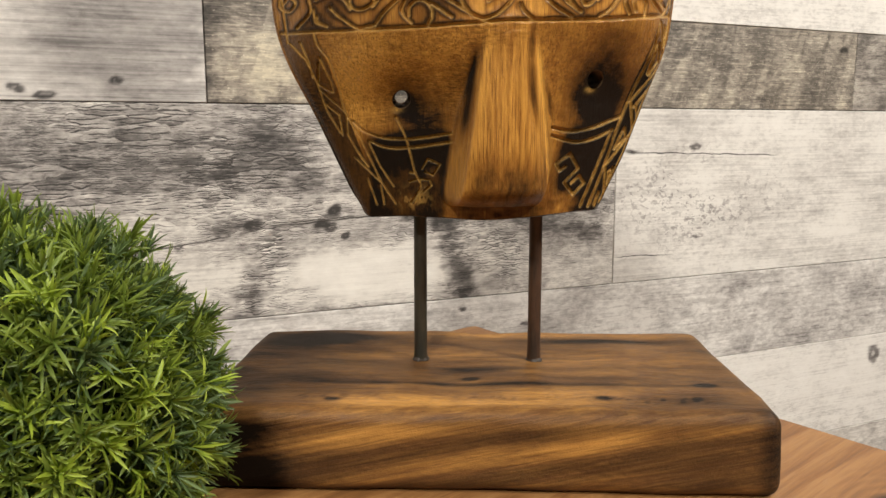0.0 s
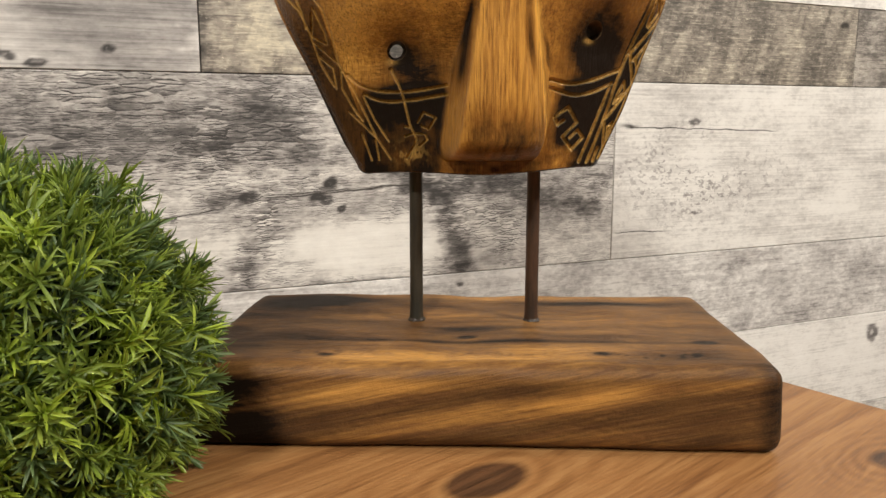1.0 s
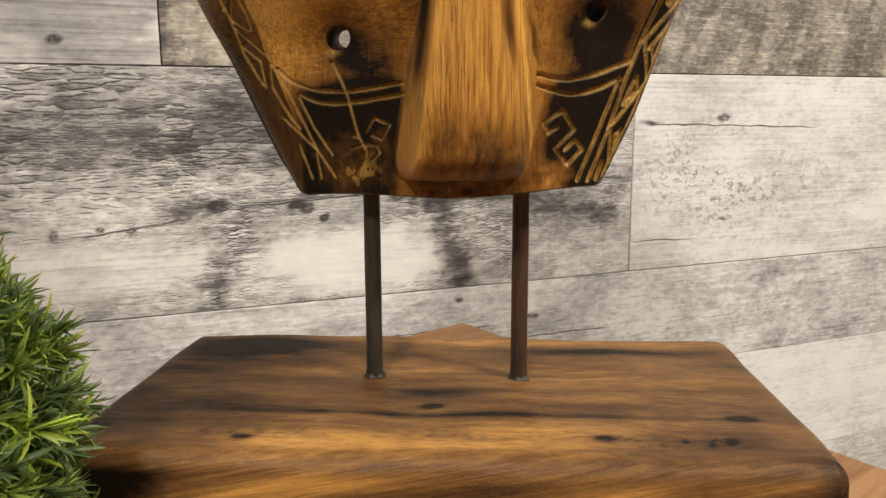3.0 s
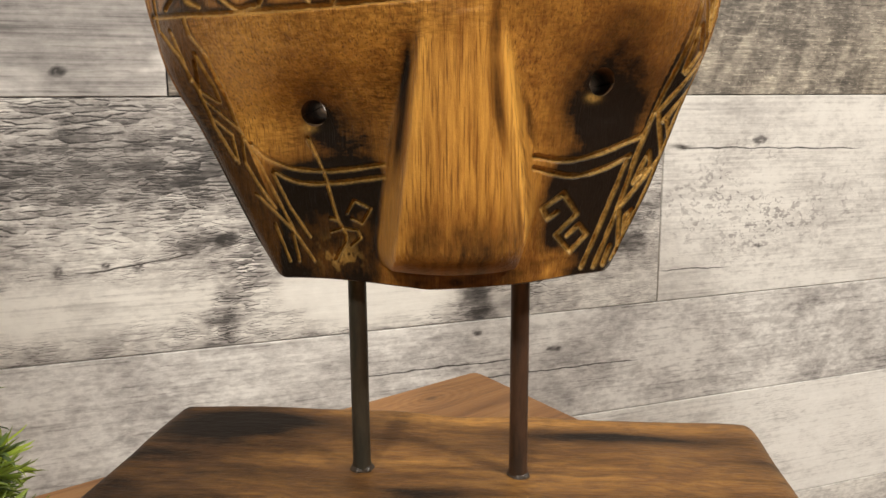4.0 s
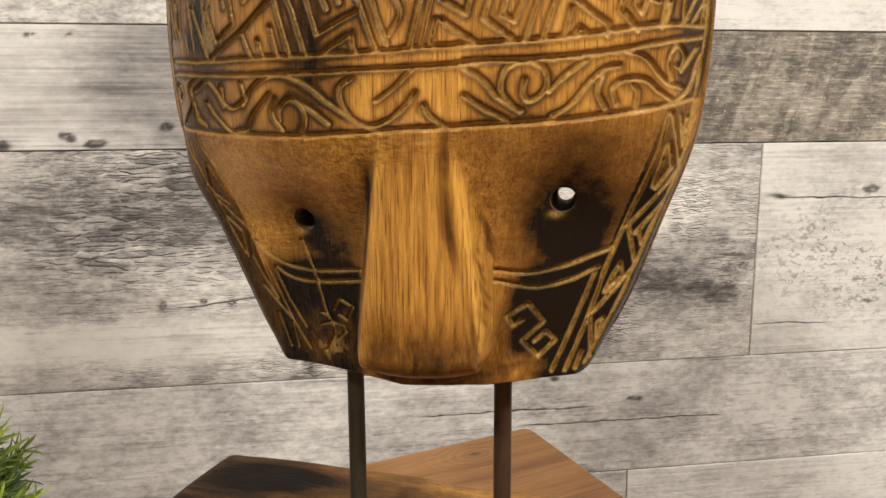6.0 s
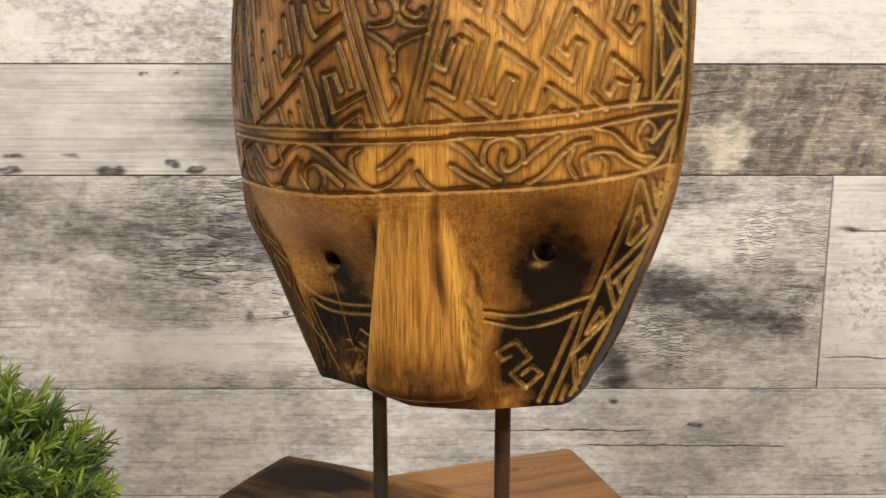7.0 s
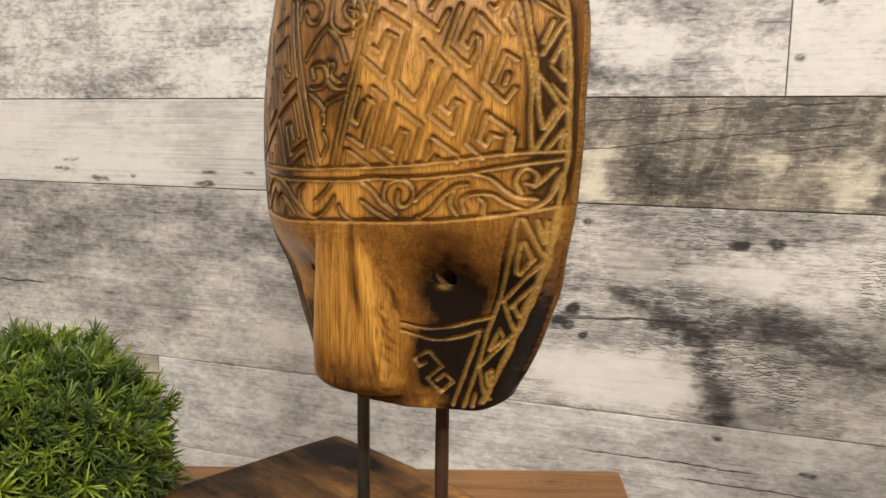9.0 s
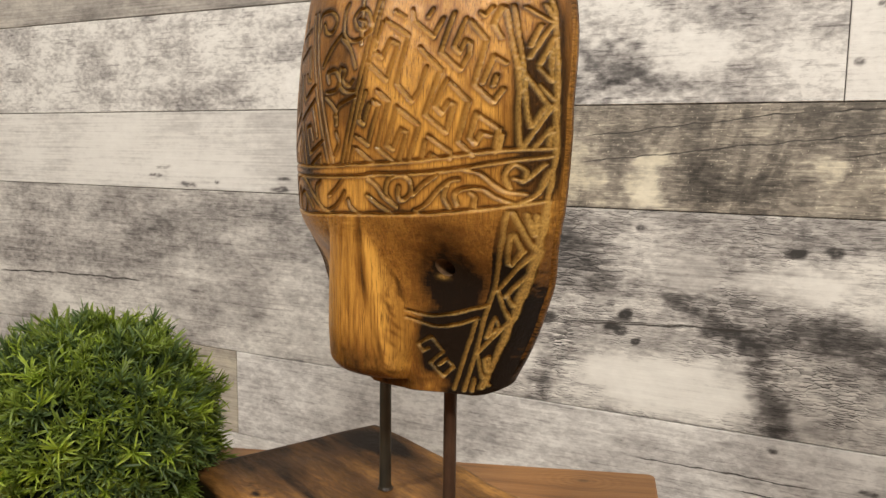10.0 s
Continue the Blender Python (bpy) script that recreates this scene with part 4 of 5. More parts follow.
def carve_frets(cut):
    cut(((-29, 258), (-19.5, 228.5), (-12, 207), (-4.5, 186)), 1.5, True)
    cut(((-24.5, 258), (-15, 228), (-8, 207), (-1, 187)), 1.5, True)
    cut(((21.5, 259), (17.5, 236.5), (12, 211.5), (5.5, 186)), 1.5, True)
    cut(((23.5, 258.5), (20.5, 237), (15.5, 214.5), (8.5, 186)), 1.5, True)
    cut(((-11.5, 188), (-10.5, 185)), 1.5)
    cut(((26.5, 249.5), (39.5, 242), (35.5, 221.5), (44, 213.5), (47, 218), (50, 228)), 1.5)
    cut(((25, 248.5), (22, 237)), 1.5)
    cut(((23.5, 235.5), (26.5, 233), (30, 240.5), (34.5, 238.5), (30, 223), (19, 231.5)), 1.5)
    cut(((46, 236.5), (56.5, 226.5), (50.5, 208), (60, 200.5), (63, 212), (60.5, 213.5), (58, 208.5), (55, 211.5), (57.5, 218.5), (59.5, 222.5), (69, 213.5), (65, 197), (70.5, 191)), 1.5)
    cut(((59.5, 250), (55.5, 234), (64.5, 226.5), (67.5, 233), (67.5, 237.5), (65.5, 238.5), (63.5, 233.5), (61, 236), (64.5, 247.5)), 1.5)
    cut(((66.5, 246.5), (73.5, 238.5), (70.5, 220.5), (77.5, 213), (80.5, 218.5)), 1.5)
    cut(((73.5, 221), (76.5, 232), (80.5, 229)), 1.5)
    cut(((77, 220), (78, 224)), 1.5)
    cut(((79, 193), (80.5, 200)), 1.5)
    cut(((69.5, 198.5), (72, 208.5), (79.5, 202), (78, 192.5)), 1.5)
    cut(((69.5, 198.5), (71.5, 196), (73.5, 200.5), (76.5, 199.5)), 1.5)
    cut(((31.5, 195), (36.5, 211.5), (48, 203.5), (43, 188)), 1.5)
    cut(((31.5, 195), (35, 193), (39, 202), (42, 200.5), (38, 187.5)), 1.5)
    cut(((25.5, 219), (32, 214), (26.5, 194), (34, 188.5)), 1.5)
    cut(((23.5, 214.5), (27, 212.5), (21.5, 195), (14.5, 199)), 1.5)
    cut(((19, 218.5), (15.5, 206), (18.5, 204), (21.5, 213)), 1.5)
    cut(((14.5, 193.5), (23.5, 187.5)), 1.5)
    cut(((13, 193.5), (11.5, 187)), 1.5)
    cut(((61.5, 189.5), (61.5, 192.5), (52.5, 199)), 1.5)
    cut(((51, 197), (49, 188.5)), 1.5)
    cut(((52, 189.5), (53.5, 191.5), (55.5, 190)), 1.5)
    cut(((40, 253), (41.5, 248), (51.5, 240.5), (55, 248)), 1.5)
    cut(((48, 249.5), (50, 252.5)), 1.5)
    cut(((31, 253), (36.5, 250)), 1.5)
    cut(((70, 250), (71.5, 248.5), (74, 252)), 1.5)
    cut(((77, 252), (75, 245), (78.5, 239.5)), 1.5)
    cut(((-61, 220.5), (-57, 209.5), (-54.5, 195.5), (-63.5, 190.5), (-68.5, 201.5)), 1.5)
    cut(((-61, 210), (-58.5, 201)), 1.5)
    cut(((-47.5, 225), (-43.5, 211.5)), 1.5)
    cut(((-43, 229), (-37.5, 210.5), (-42, 207)), 1.5)
    cut(((-49.5, 215.5), (-48, 211)), 1.5)
    cut(((-53, 212), (-51.5, 209), (-49.5, 202), (-38.5, 208.5)), 1.5)
    cut(((-38.5, 201.5), (-51, 193), (-66, 186)), 1.5)
    cut(((-51, 193), (-47.5, 185.5)), 1.5)
    cut(((-37.5, 203), (-32.5, 185.5)), 1.5)
    cut(((-36.5, 228.5), (-33.5, 220), (-31, 216.5), (-19, 223)), 1.5)
    cut(((-34, 207), (-34.5, 206.5), (-30.5, 197), (-26.5, 184.5)), 1.5)
    cut(((-34, 207), (-18, 216)), 1.5)
    cut(((-39, 193.5), (-37, 185)), 1.5)
    cut(((-44, 190), (-42.5, 185)), 1.5)
    cut(((-26.5, 203), (-26, 201.5), (-22.5, 190.5), (-9.5, 196.5)), 1.5)
    cut(((-26.5, 203), (-22, 204), (-19, 197.5)), 1.5)
    cut(((-20.5, 214.5), (-17, 206), (-15, 199)), 1.5)
    cut(((-13, 189.5), (-21, 185)), 1.5)
    cut(((-11.5, 190), (-11, 185)), 1.5)
    cut(((-30.5, 229), (-28.5, 226), (-24.5, 225.5), (-25, 228.5)), 1.5)
    cut(((-76.5, 231.5), (-68.5, 217)), 1.5)
    cut(((-66.5, 233), (-65, 228)), 1.5)
    cut(((-76, 203), (-68.5, 186.5)), 1.5)
    cut(((-81.5, 221), (-79.5, 209)), 1.5)
    cut(((-69.5, 212.5), (-66, 203.5)), 1.5)
    cut(((-32, 251), (-47, 248.5)), 1.5)
    cut(((-32, 241.5), (-44, 237.5)), 1.5)
    cut(((-30, 242), (-24.5, 226.5)), 1.5)
    cut(((-52, 246), (-47, 232)), 1.5)
    cut(((-60, 242), (-55, 226)), 1.5)
    cut(((-40, 256), (-37, 244)), 1.5)


def carve_border(cut):
    cut(((77.5, 252), (80, 239.5), (82, 228.5), (83, 217.5), (83, 194.5)), 1.25)
    cut(((79.5, 252.5), (82.5, 235), (84, 220), (85.5, 203.5)), 1.25)
    cut(((82.5, 252), (89.5, 246), (84.5, 231.5)), 1.25)
    cut(((84.5, 236), (86.5, 245)), 1.25)
    cut(((87, 253.5), (89.5, 247)), 1.25)
    cut(((87, 229), (90, 240)), 1.25)
    cut(((89.5, 238), (90.5, 222), (87, 227.5)), 1.25)
    cut(((82.5, 228), (90, 212.5), (85.5, 203)), 1.25)
    cut(((87.5, 220.5), (91.5, 214.5)), 1.25)
    cut(((83.5, 194.5), (91.5, 212.5)), 1.25)
    cut(((86, 194.5), (91, 203), (90, 195)), 1.25)
    cut(((88, 256), (89.5, 249.5), (91, 236.5), (92, 221.5), (92, 195.5), (92, 184.5), (90, 161.5)), 1.3, True)


def carve_cheek_border(cut):
    cut(((81.5, 167.5), (79.5, 156.5), (75.5, 145.5), (69.5, 130), (64.5, 117), (60.5, 103.5), (52, 80.5)), 1.5)
    cut(((82, 157.5), (78.5, 144)), 1.5)
    cut(((83, 158), (84.5, 150), (79.5, 143.5)), 1.5)
    cut(((83, 167.5), (88, 149.5), (71.5, 131.5)), 1.5)
    cut(((86.5, 166.5), (88, 157), (89, 166)), 1.5)
    cut(((92, 172), (91.0, 162), (87.2, 147.5), (82.0, 134.5), (76.4, 121), (71.5, 109), (66, 97), (58.9, 82.5)), 1.7)
    cut(((74, 128.5), (84, 139.5), (76.5, 124), (75, 129.5)), 1.5)
    cut(((71.5, 131.5), (74.5, 117), (60, 100.5)), 1.5)
    cut(((69.5, 118.5), (70.5, 114), (64.5, 108.5), (69.5, 118.5)), 1.5)
    cut(((60, 100.5), (61, 84)), 1.5)
    cut(((62.5, 97.5), (65, 99.5), (62.5, 91.5), (62.5, 97.5)), 1.5)
    cut(((61, 115.5), (47.5, 81)), 1.5)
    cut(((57.5, 87.5), (55.5, 81)), 1.5)


def carve_left_cheek(cut):
    cut(((-78.5, 161.5), (-77, 156), (-72, 150), (-68.5, 140), (-65, 126.5), (-58.5, 115), (-47.5, 92), (-41, 82)), 1.1)
    cut(((-76, 150.5), (-71, 140), (-70, 135)), 1.1)
    cut(((-76.5, 136.5), (-65, 126.5)), 1.1)
    cut(((-74, 130), (-67.5, 124.5), (-66, 115)), 1.1)
    cut(((-64, 125), (-63.5, 115), (-56.5, 103)), 1.1)
    cut(((-90, 158), (-82.5, 150), (-77.5, 139.5), (-73.5, 127), (-67, 116)), 1.1)
    cut(((-85, 158), (-81, 148.5), (-79.5, 142)), 1.1)
    cut(((-76.5, 148), (-77, 139), (-70.5, 135)), 1.1)
    cut(((-60.5, 104.5), (-47.5, 92)), 1.1)
    cut(((-58.5, 106.5), (-54, 100)), 1.1)
    cut(((-54.5, 94.5), (-50, 81.5)), 1.1)
    cut(((-48, 91), (-46.5, 81.5)), 1.1)
    cut(((-54, 112), (-48.5, 100.5), (-42, 90.5)), 1.1)
    cut(((-61, 121.5), (-55, 116.5), (-44.5, 113.5), (-32, 113.5), (-16.5, 116)), 1.5, True)
    cut(((-53.5, 112.5), (-46.5, 109.5), (-36.5, 109), (-16.5, 112)), 1.5, True)
    cut(((-29, 99.5), (-26.5, 104), (-21, 101.5), (-24, 96.5), (-27.5, 98)), 1.1)
    cut(((-34.5, 93), (-30.5, 94.5), (-25.5, 94), (-24.5, 91.5), (-28, 88.5)), 1.1)


def carve_cheeks(cut):
    cut(((32.5, 102), (39.5, 106.5), (44.5, 99.5), (37.5, 93), (43, 87), (48.5, 92.5), (45.5, 96), (41.5, 92.5)), 1.5)
    cut(((32.5, 102), (34.5, 98.5), (37.5, 100.5)), 1.5)
    cut(((-41, 123.5), (-36, 112.5), (-33.5, 102), (-32, 97), (-29.5, 91), (-33.5, 83)), 1.3, True)
    cut(((-32, 97), (-34.5, 97.5)), 1.3, True)


def curve_of(points, bent):
    p = np.array(points, float)
    if not bent or len(p) < 3:
        return p
    q = np.vstack([2 * p[0] - p[1], p, 2 * p[-1] - p[-2]])
    out = []
    for k in range(len(p) - 1):
        a, b, c, d = q[k:k + 4]
        for t in np.arange(0, 1, 0.2):
            out.append(0.5 * (2 * b + (c - a) * t + (2 * a - 5 * b + 4 * c - d) * t * t + (3 * b - a - 3 * c + d) * t**3))
    return np.array(out + [p[-1]])


def to_left(points):
    """The same mark on the other half of the face."""
    out = []
    for u, v in points:
        inner_r, inner_l = (30, 17) if v < 162 else (10, 6)
        s = (u - inner_r) / (edge_right(v) - inner_r)
        out.append((-inner_l - s * (edge_left(v) - inner_l), v - 3 * (v < 162)))
    return out


def build_mask():
    step = 0.45
    rows_v = np.r_[np.arange(0, 186, step), np.linspace(187, 270, 50)]
    s = np.linspace(0, 1, 431)
    S, H = np.meshgrid(s, rows_v)
    foot = 75.0 + 3.5 * S + 0.8 * np.sin(S * 9) + 5 * (1 - np.sqrt(1 - np.clip((S - 0.95) / 0.05, 0, 1) ** 2)) + 3 * (1 - np.sqrt(1 - np.clip((0.03 - S) / 0.03, 0, 1) ** 2))
    V = foot + H * (345 - foot) / 270
    U = -edge_left(V) + S * (edge_left(V) + edge_right(V))
    faces = grid_faces(*U.shape)
    u, v = U.ravel(), V.ravel()
    # eye holes: the faces inside go, the rim is drawn onto a circle
    keep = np.ones(len(faces), bool)
    for eu, ev in EYES:
        r = 4.2
        inside = np.hypot(u[faces].mean(1) - eu, v[faces].mean(1) - ev) < r
        keep &= ~inside
        rim = np.intersect1d(faces[inside], faces[~inside])
        d = np.hypot(u[rim] - eu, v[rim] - ev)
        u[rim], v[rim] = eu + (u[rim] - eu) * r / d, ev + (v[rim] - ev) * r / d
    faces = faces[keep]
    # chisel marks: nearest distance to each stroke
    depth, halo = np.zeros_like(u), np.zeros_like(u)
    grid_u, grid_v = u, v

    def cut(points, width, bent=False):
        p = curve_of(points, bent)
        lo, hi = p.min(0) - 7, p.max(0) + 7
        at = np.nonzero((grid_u > lo[0]) & (grid_u < hi[0]) & (grid_v > lo[1]) & (grid_v < hi[1]))[0]
        pu = grid_u[at] + 0.3 * (cloud(grid_u[at] / 6, grid_v[at] / 6, 31, 2) - 0.5)
        pv = grid_v[at] + 0.3 * (cloud(grid_u[at] / 6, grid_v[at] / 6, 37, 2) - 0.5)
        best = np.full(len(at), 99.0)
        for a, b in zip(p, p[1:]):
            d = b - a
            t = np.clip(((pu - a[0]) * d[0] + (pv - a[1]) * d[1]) / max(d @ d, 1e-9), 0, 1)
            best = np.minimum(best, np.hypot(pu - a[0] - t * d[0], pv - a[1] - t * d[1]))
        w = width * (0.75 + 0.5 * cloud(pu / 5, pv / 5, 41, 2)) * np.where(pu > 15, 0.55, 0.46)
        depth[at] = np.maximum(depth[at], np.clip(1.45 - 1.45 * best / (1.25 * w), 0, 1) ** 0.9)
        halo[at] = np.maximum(halo[at], np.exp(-(best / 1.6) ** 2))

    def spread(points, width, bent=False):
        """The border keeps its place along the edge where the crown widens."""
        cut([(a + 2.6 * float(smooth(a, 72, 86) * smooth(b, 172, 196)), b) for a, b in points], width, bent)

    carve_band(cut), carve_frets(cut), carve_border(spread), carve_cheek_border(cut), carve_left_cheek(cut), carve_cheeks(cut)
    carve_border(lambda p, w, bent=False: cut(to_left(p), w, bent))
    cut(((14, 240), (12, 262)), 1.4)

    depth *= smooth(np.minimum(u + edge_left(v), edge_right(v) - u), 0.3, 1.2) * smooth(H.ravel(), 0.3, 2.0)
    front, plain_w = relief(u, v)
    in_nose = smooth(front - plain_w, 1.5, 5) * (v < 162)
    depth *= 1 - in_nose * (v < 156)
    chisel = 0.35 * (cloud(u / 3.5, v / 2.2, 51, 2) - 0.5) * (1 - in_nose) * (v < 160) + 0.25 * (cloud(u / 9, v / 14, 53, 2) - 0.5)
    depth = depth * (0.80 + 0.45 * (cloud(u / 1.1, v / 1.1, 57, 2) - 0.3))
    w = front - 1.9 * depth + 0.28 * (halo - depth) * (halo > depth) + chisel
    # rounded shoulder towards the outer edge
    rim = np.minimum(u + edge_left(v), edge_right(v) - u)
    w = w - 2.2 * np.clip(1 - rim / 3.2, 0, 1) ** 2
    back = np.minimum(plain_w - 14, 28)
    for eu, ev in EYES:
        back = back - 20 * smooth(np.hypot(u - eu, v - ev), 22, 9)
    back = np.minimum(back, np.where(v < 112, -17 + 0 * v, 99) + 60 * smooth(v, 92, 112))
    back = np.where(rim < 10, plain_w - 4 - 4 * smooth(v, 188, 112), back)
    back_u, back_v = u * 0.995, v + 0
    for (eu, ev), (du, dv) in zip(EYES, ((2.0, -1.0), (2.0, 2.5))):
        near = smooth(np.hypot(u - eu, v - ev), 14, 5)
        back_u = back_u + near * (du - (u - eu) * 0.30)
        back_v = back_v + near * (dv - (v - ev) * 0.30)

    # scorch marks of the torch, plus shade and highlights painted onto the relief
    blot = cloud(u / 14, v / 14, 61)
    low = v < brow_at(u)
    burn_shade = np.where(~low, 0.27 + 1.45 * (cloud(u / 14, v / 30, 63) - 0.5) + 0.24 * smooth(-u, 0, 30), 0.18 - 0.08 * smooth(-u, 5, 30) + 0.45 * (blot - 0.5) + 0.14 * smooth(v, 146, 158) + 0.12 * smooth(np.abs(u - 5), 60, 85) + 0.2 * (cloud(u / 5, v / 5, 69) - 0.5))
    # lamp-lit upper right of the forehead, lightened in the colour
    burn_shade = burn_shade - 0.16 * spot(u, v, 55, 215, 28, 30)
    burn_shade = burn_shade + 0.52 * spot(u, v, -4, 242, 16, 34) + 0.40 * spot(u, v, 23, 207, 10, 13) + 0.2 * spot(u, v, -22, 205, 12, 16) - 0.12 * spot(u, v, 45, 225, 26, 30)
    edge_band = smooth(u, 82, 86) * smooth(-u, -94.6, -93.6) * smooth(v, 172, 178) * (1 - smooth(v, 228, 246))
    burn_shade = np.maximum(burn_shade, 0.72 * edge_band)
    burn_shade = np.maximum(burn_shade, 0.66 * smooth(u, 92.8, 94.5) * (v > 165))
    strip = smooth(-u, 54, 64) * smooth(v, 186, 190)
    burn_shade = burn_shade + 0.26 * strip
    inner = 79.5 - (163 - v) * 0.345
    inner_l = -(78.5 - (163 - v) * 0.375)
    burn_shade = np.where(low & (u > inner - 0.5), np.maximum(burn_shade, 0.62 + 0.28 * smooth(v, 154, 122)), burn_shade)
    burn_shade = np.where(low & (u < inner_l + 0.5), np.maximum(burn_shade, 0.76 + 0.14 * smooth(v, 158, 124)), burn_shade)
    outer = spline(v, (70, 82, 106, 118, 138, 145, 161, 170), (53, 58.8, 71, 75.8, 83.7, 86.3, 89.4, 91))
    burn_shade = np.where(low & (u > outer + 0.8), 0.48 + 0.42 * smooth(v, 142, 108) + 0.3 * (blot - 0.5) + 0.5 * (cloud(u / 0.8, v / 1.1, 97, 2) - 0.5), burn_shade)
    cheek_r = smooth(u + 6 * (blot - 0.5), 23, 41) * smooth(v, 126, 108) * (u < 70) * low
    cheek_l = smooth(-u, 14, 20) * smooth(v, 122, 110) * (u > -64) * low
    burn_shade = np.maximum(burn_shade, 1.04 * cheek_r * (0.78 + 0.45 * blot))
    burn_shade = np.maximum(burn_shade, 1.02 * cheek_l * (0.75 + 0.5 * blot) * smooth(-u, 66, 50))
    burn_shade = burn_shade + low * (0.36 * spot(u, v, 52, 139, 15, 15) + 0.52 * spot(u, v, 60, 130, 31, 29) + 0.22 * spot(u, v, 60, 121, 20, 12) + 0.16 * spot(u, v, 46, 128, 18, 26) + 0.60 * spot(u, v, -38, 130, 10, 10) + 0.62 * spot(u, v, -26, 119, 20, 14) + 0.06 * spot(u, v, -30, 138, 22, 14))
    # golden areas of the face: the light on them is painted by less burn
    burn_shade = burn_shade - low * (0.12 * spot(u, v, 27, 140, 9, 22) + 0.34 * spot(u, v, -56, 140, 13, 17) + 0.15 * spot(u, v, -20, 150, 12, 8))
    burn_shade = burn_shade * (1 - 0.85 * in_nose) + in_nose * (0.13 + 0.10 * smooth(u, 0, 12) * smooth(u, 17, 12) * smooth(v, 162, 140) + 0.25 * (cloud(u / 3, v / 26, 65, 2) - 0.5) + 0.62 * smooth(v + 10 * (cloud(u / 2, v / 30, 66, 2) - 0.5), 115, 93) * (0.72 + 0.5 * cloud(u / 1.6, v / 2.6, 67)) * smooth(np.abs(u - 6), 22, 15))
    nose_left = 5 - 10.6 - 8.8 * np.clip((162 - v) / 72, 0, 1.25) ** 1.2
    # shade in the gap beside the nose's left wall, painted into the colour
    burn_shade = burn_shade + 0.8 * low * spot(u, 0 * v, nose_left - 2.0, 0, 1.9, 1) * smooth(v, 106, 124) * smooth(v, 156, 148)
    streaky = cloud(u / 1.8 + v / 14, v / 22, 68, 3)
    # dark crease: shade of the groove put into the colour
    crease = spot(u, 0 * v, crease_at(v) + 0.2, 0, 1.5, 1) * smooth(v, 118, 134) * (0.55 + 0.7 * streaky) * low
    shallow = low * smooth(u, crease_at(v), crease_at(v) + 1) * smooth(u, ridge_at(v), ridge_at(v) - 1) * smooth(v, 88, 96)
    flank = spline(v, (86, 90, 100, 112, 125, 140, 155, 162), (25, 25.6, 27, 28, 28.5, 27.5, 23, 19))
    facet = low * smooth(u, ridge_at(v) - 1.5, ridge_at(v) + 0.5) * smooth(u, flank + 3, flank - 2) * smooth(v - 1.7 * np.clip(u - 24, 0, 9), 84, 90) * smooth(v, 162, 152)
    hack = smooth(cloud((u + 0.42 * v) / 1.5, v / 9, 74, 3), 0.50, 0.66)
    # flank gets a darker painted shading under its real hack marks
    burn_shade = burn_shade * (1 - facet) + 0.44 * crease + shallow * (0.16 + 0.12 * smooth(v, 98, 112) + 0.9 * (streaky - 0.5)) + facet * (0.14 - 0.06 * smooth(v, 112, 130) + 1.1 * np.clip(streaky - 0.5, 0, 1) + 0.58 * hack * smooth(v, 146, 128) + 0.36 * smooth(v, 106, 90) + 0.20 * smooth(u, flank - 6, flank + 2))
    # painted highlights along the nose ridge and the nose's left edge
    burn_shade = burn_shade - 0.70 * low * spot(u, 0 * v, ridge_at(v) + 0.5, 0, 1.5, 1) * smooth(v, 87, 91) * smooth(v, 156, 146) - 0.25 * low * spot(u, 0 * v, nose_left + 2.5, 0, 2.2, 1) * smooth(v, 84, 92) * smooth(v, 158, 148)
    # dark brown patch below the nose, paler towards its right end
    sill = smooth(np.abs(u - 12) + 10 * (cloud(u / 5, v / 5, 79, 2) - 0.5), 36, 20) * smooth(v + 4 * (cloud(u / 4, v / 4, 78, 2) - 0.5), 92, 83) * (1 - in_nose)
    burn_shade = burn_shade * (1 - sill) + sill * (0.78 - 0.34 * smooth(u, 20, 30) + 0.6 * (cloud(u / 6, v / 3, 77) - 0.5))
    # torch browning beside the forehead grooves, deepened to paint their shade
    burn_shade = np.where(~low, np.maximum(burn_shade, np.minimum(burn_shade + 1.05 * np.clip(halo - depth, 0, 1), 0.92)), burn_shade) + 0.12 * low * spot(u, v, 32, 90, 7, 14) * (1 - in_nose)
    cut_tone = np.clip(1.25 * depth, 0, 1) * (0.78 + 0.4 * cloud(u / 0.9, v / 0.9, 59, 2)) * np.where(~low, np.where(u > 80, 0.9, 0.84), np.where(u < 0, 0.85, np.where(u > inner - 14, 1.0, 0.6)))
    scar = np.maximum(0 * u, spot(u, v, -32, 85, 6, 5) * smooth(cloud(u / 3, v / 4, 83), 0.52, 0.6))
    cut_tone = np.maximum(cut_tone, 0.8 * scar * low * (u < -20))
    # thin carved lines of the left strip, their golden glints painted in
    cut_tone = np.maximum(cut_tone, 0.55 * strip * smooth(cloud(u / 1.3 + v / 9, v / 16, 93, 2), 0.62, 0.72))
    # lit lower-left rim of each eye hole, put into the colour
    for eu, ev in EYES:
        cut_tone = np.maximum(cut_tone, 0.9 * spot(u, v, eu - 2.2, ev - 4.6, 2.2, 1.2))
    fleck = low * (1 - in_nose) * smooth(v, 112, 122) * (0.35 + 0.35 * smooth(-u, -20, 10)) * (1 - 0.75 * smooth(burn_shade, 0.35, 0.7))

    n = len(u)
    left_to_right, up = u / 1000, v / 1000 + MASK_FOOT / 1000
    ahead = np.stack([left_to_right, -w / 1000, up], -1)
    behind = np.stack([back_u / 1000, -back / 1000, back_v / 1000 + MASK_FOOT / 1000], -1)
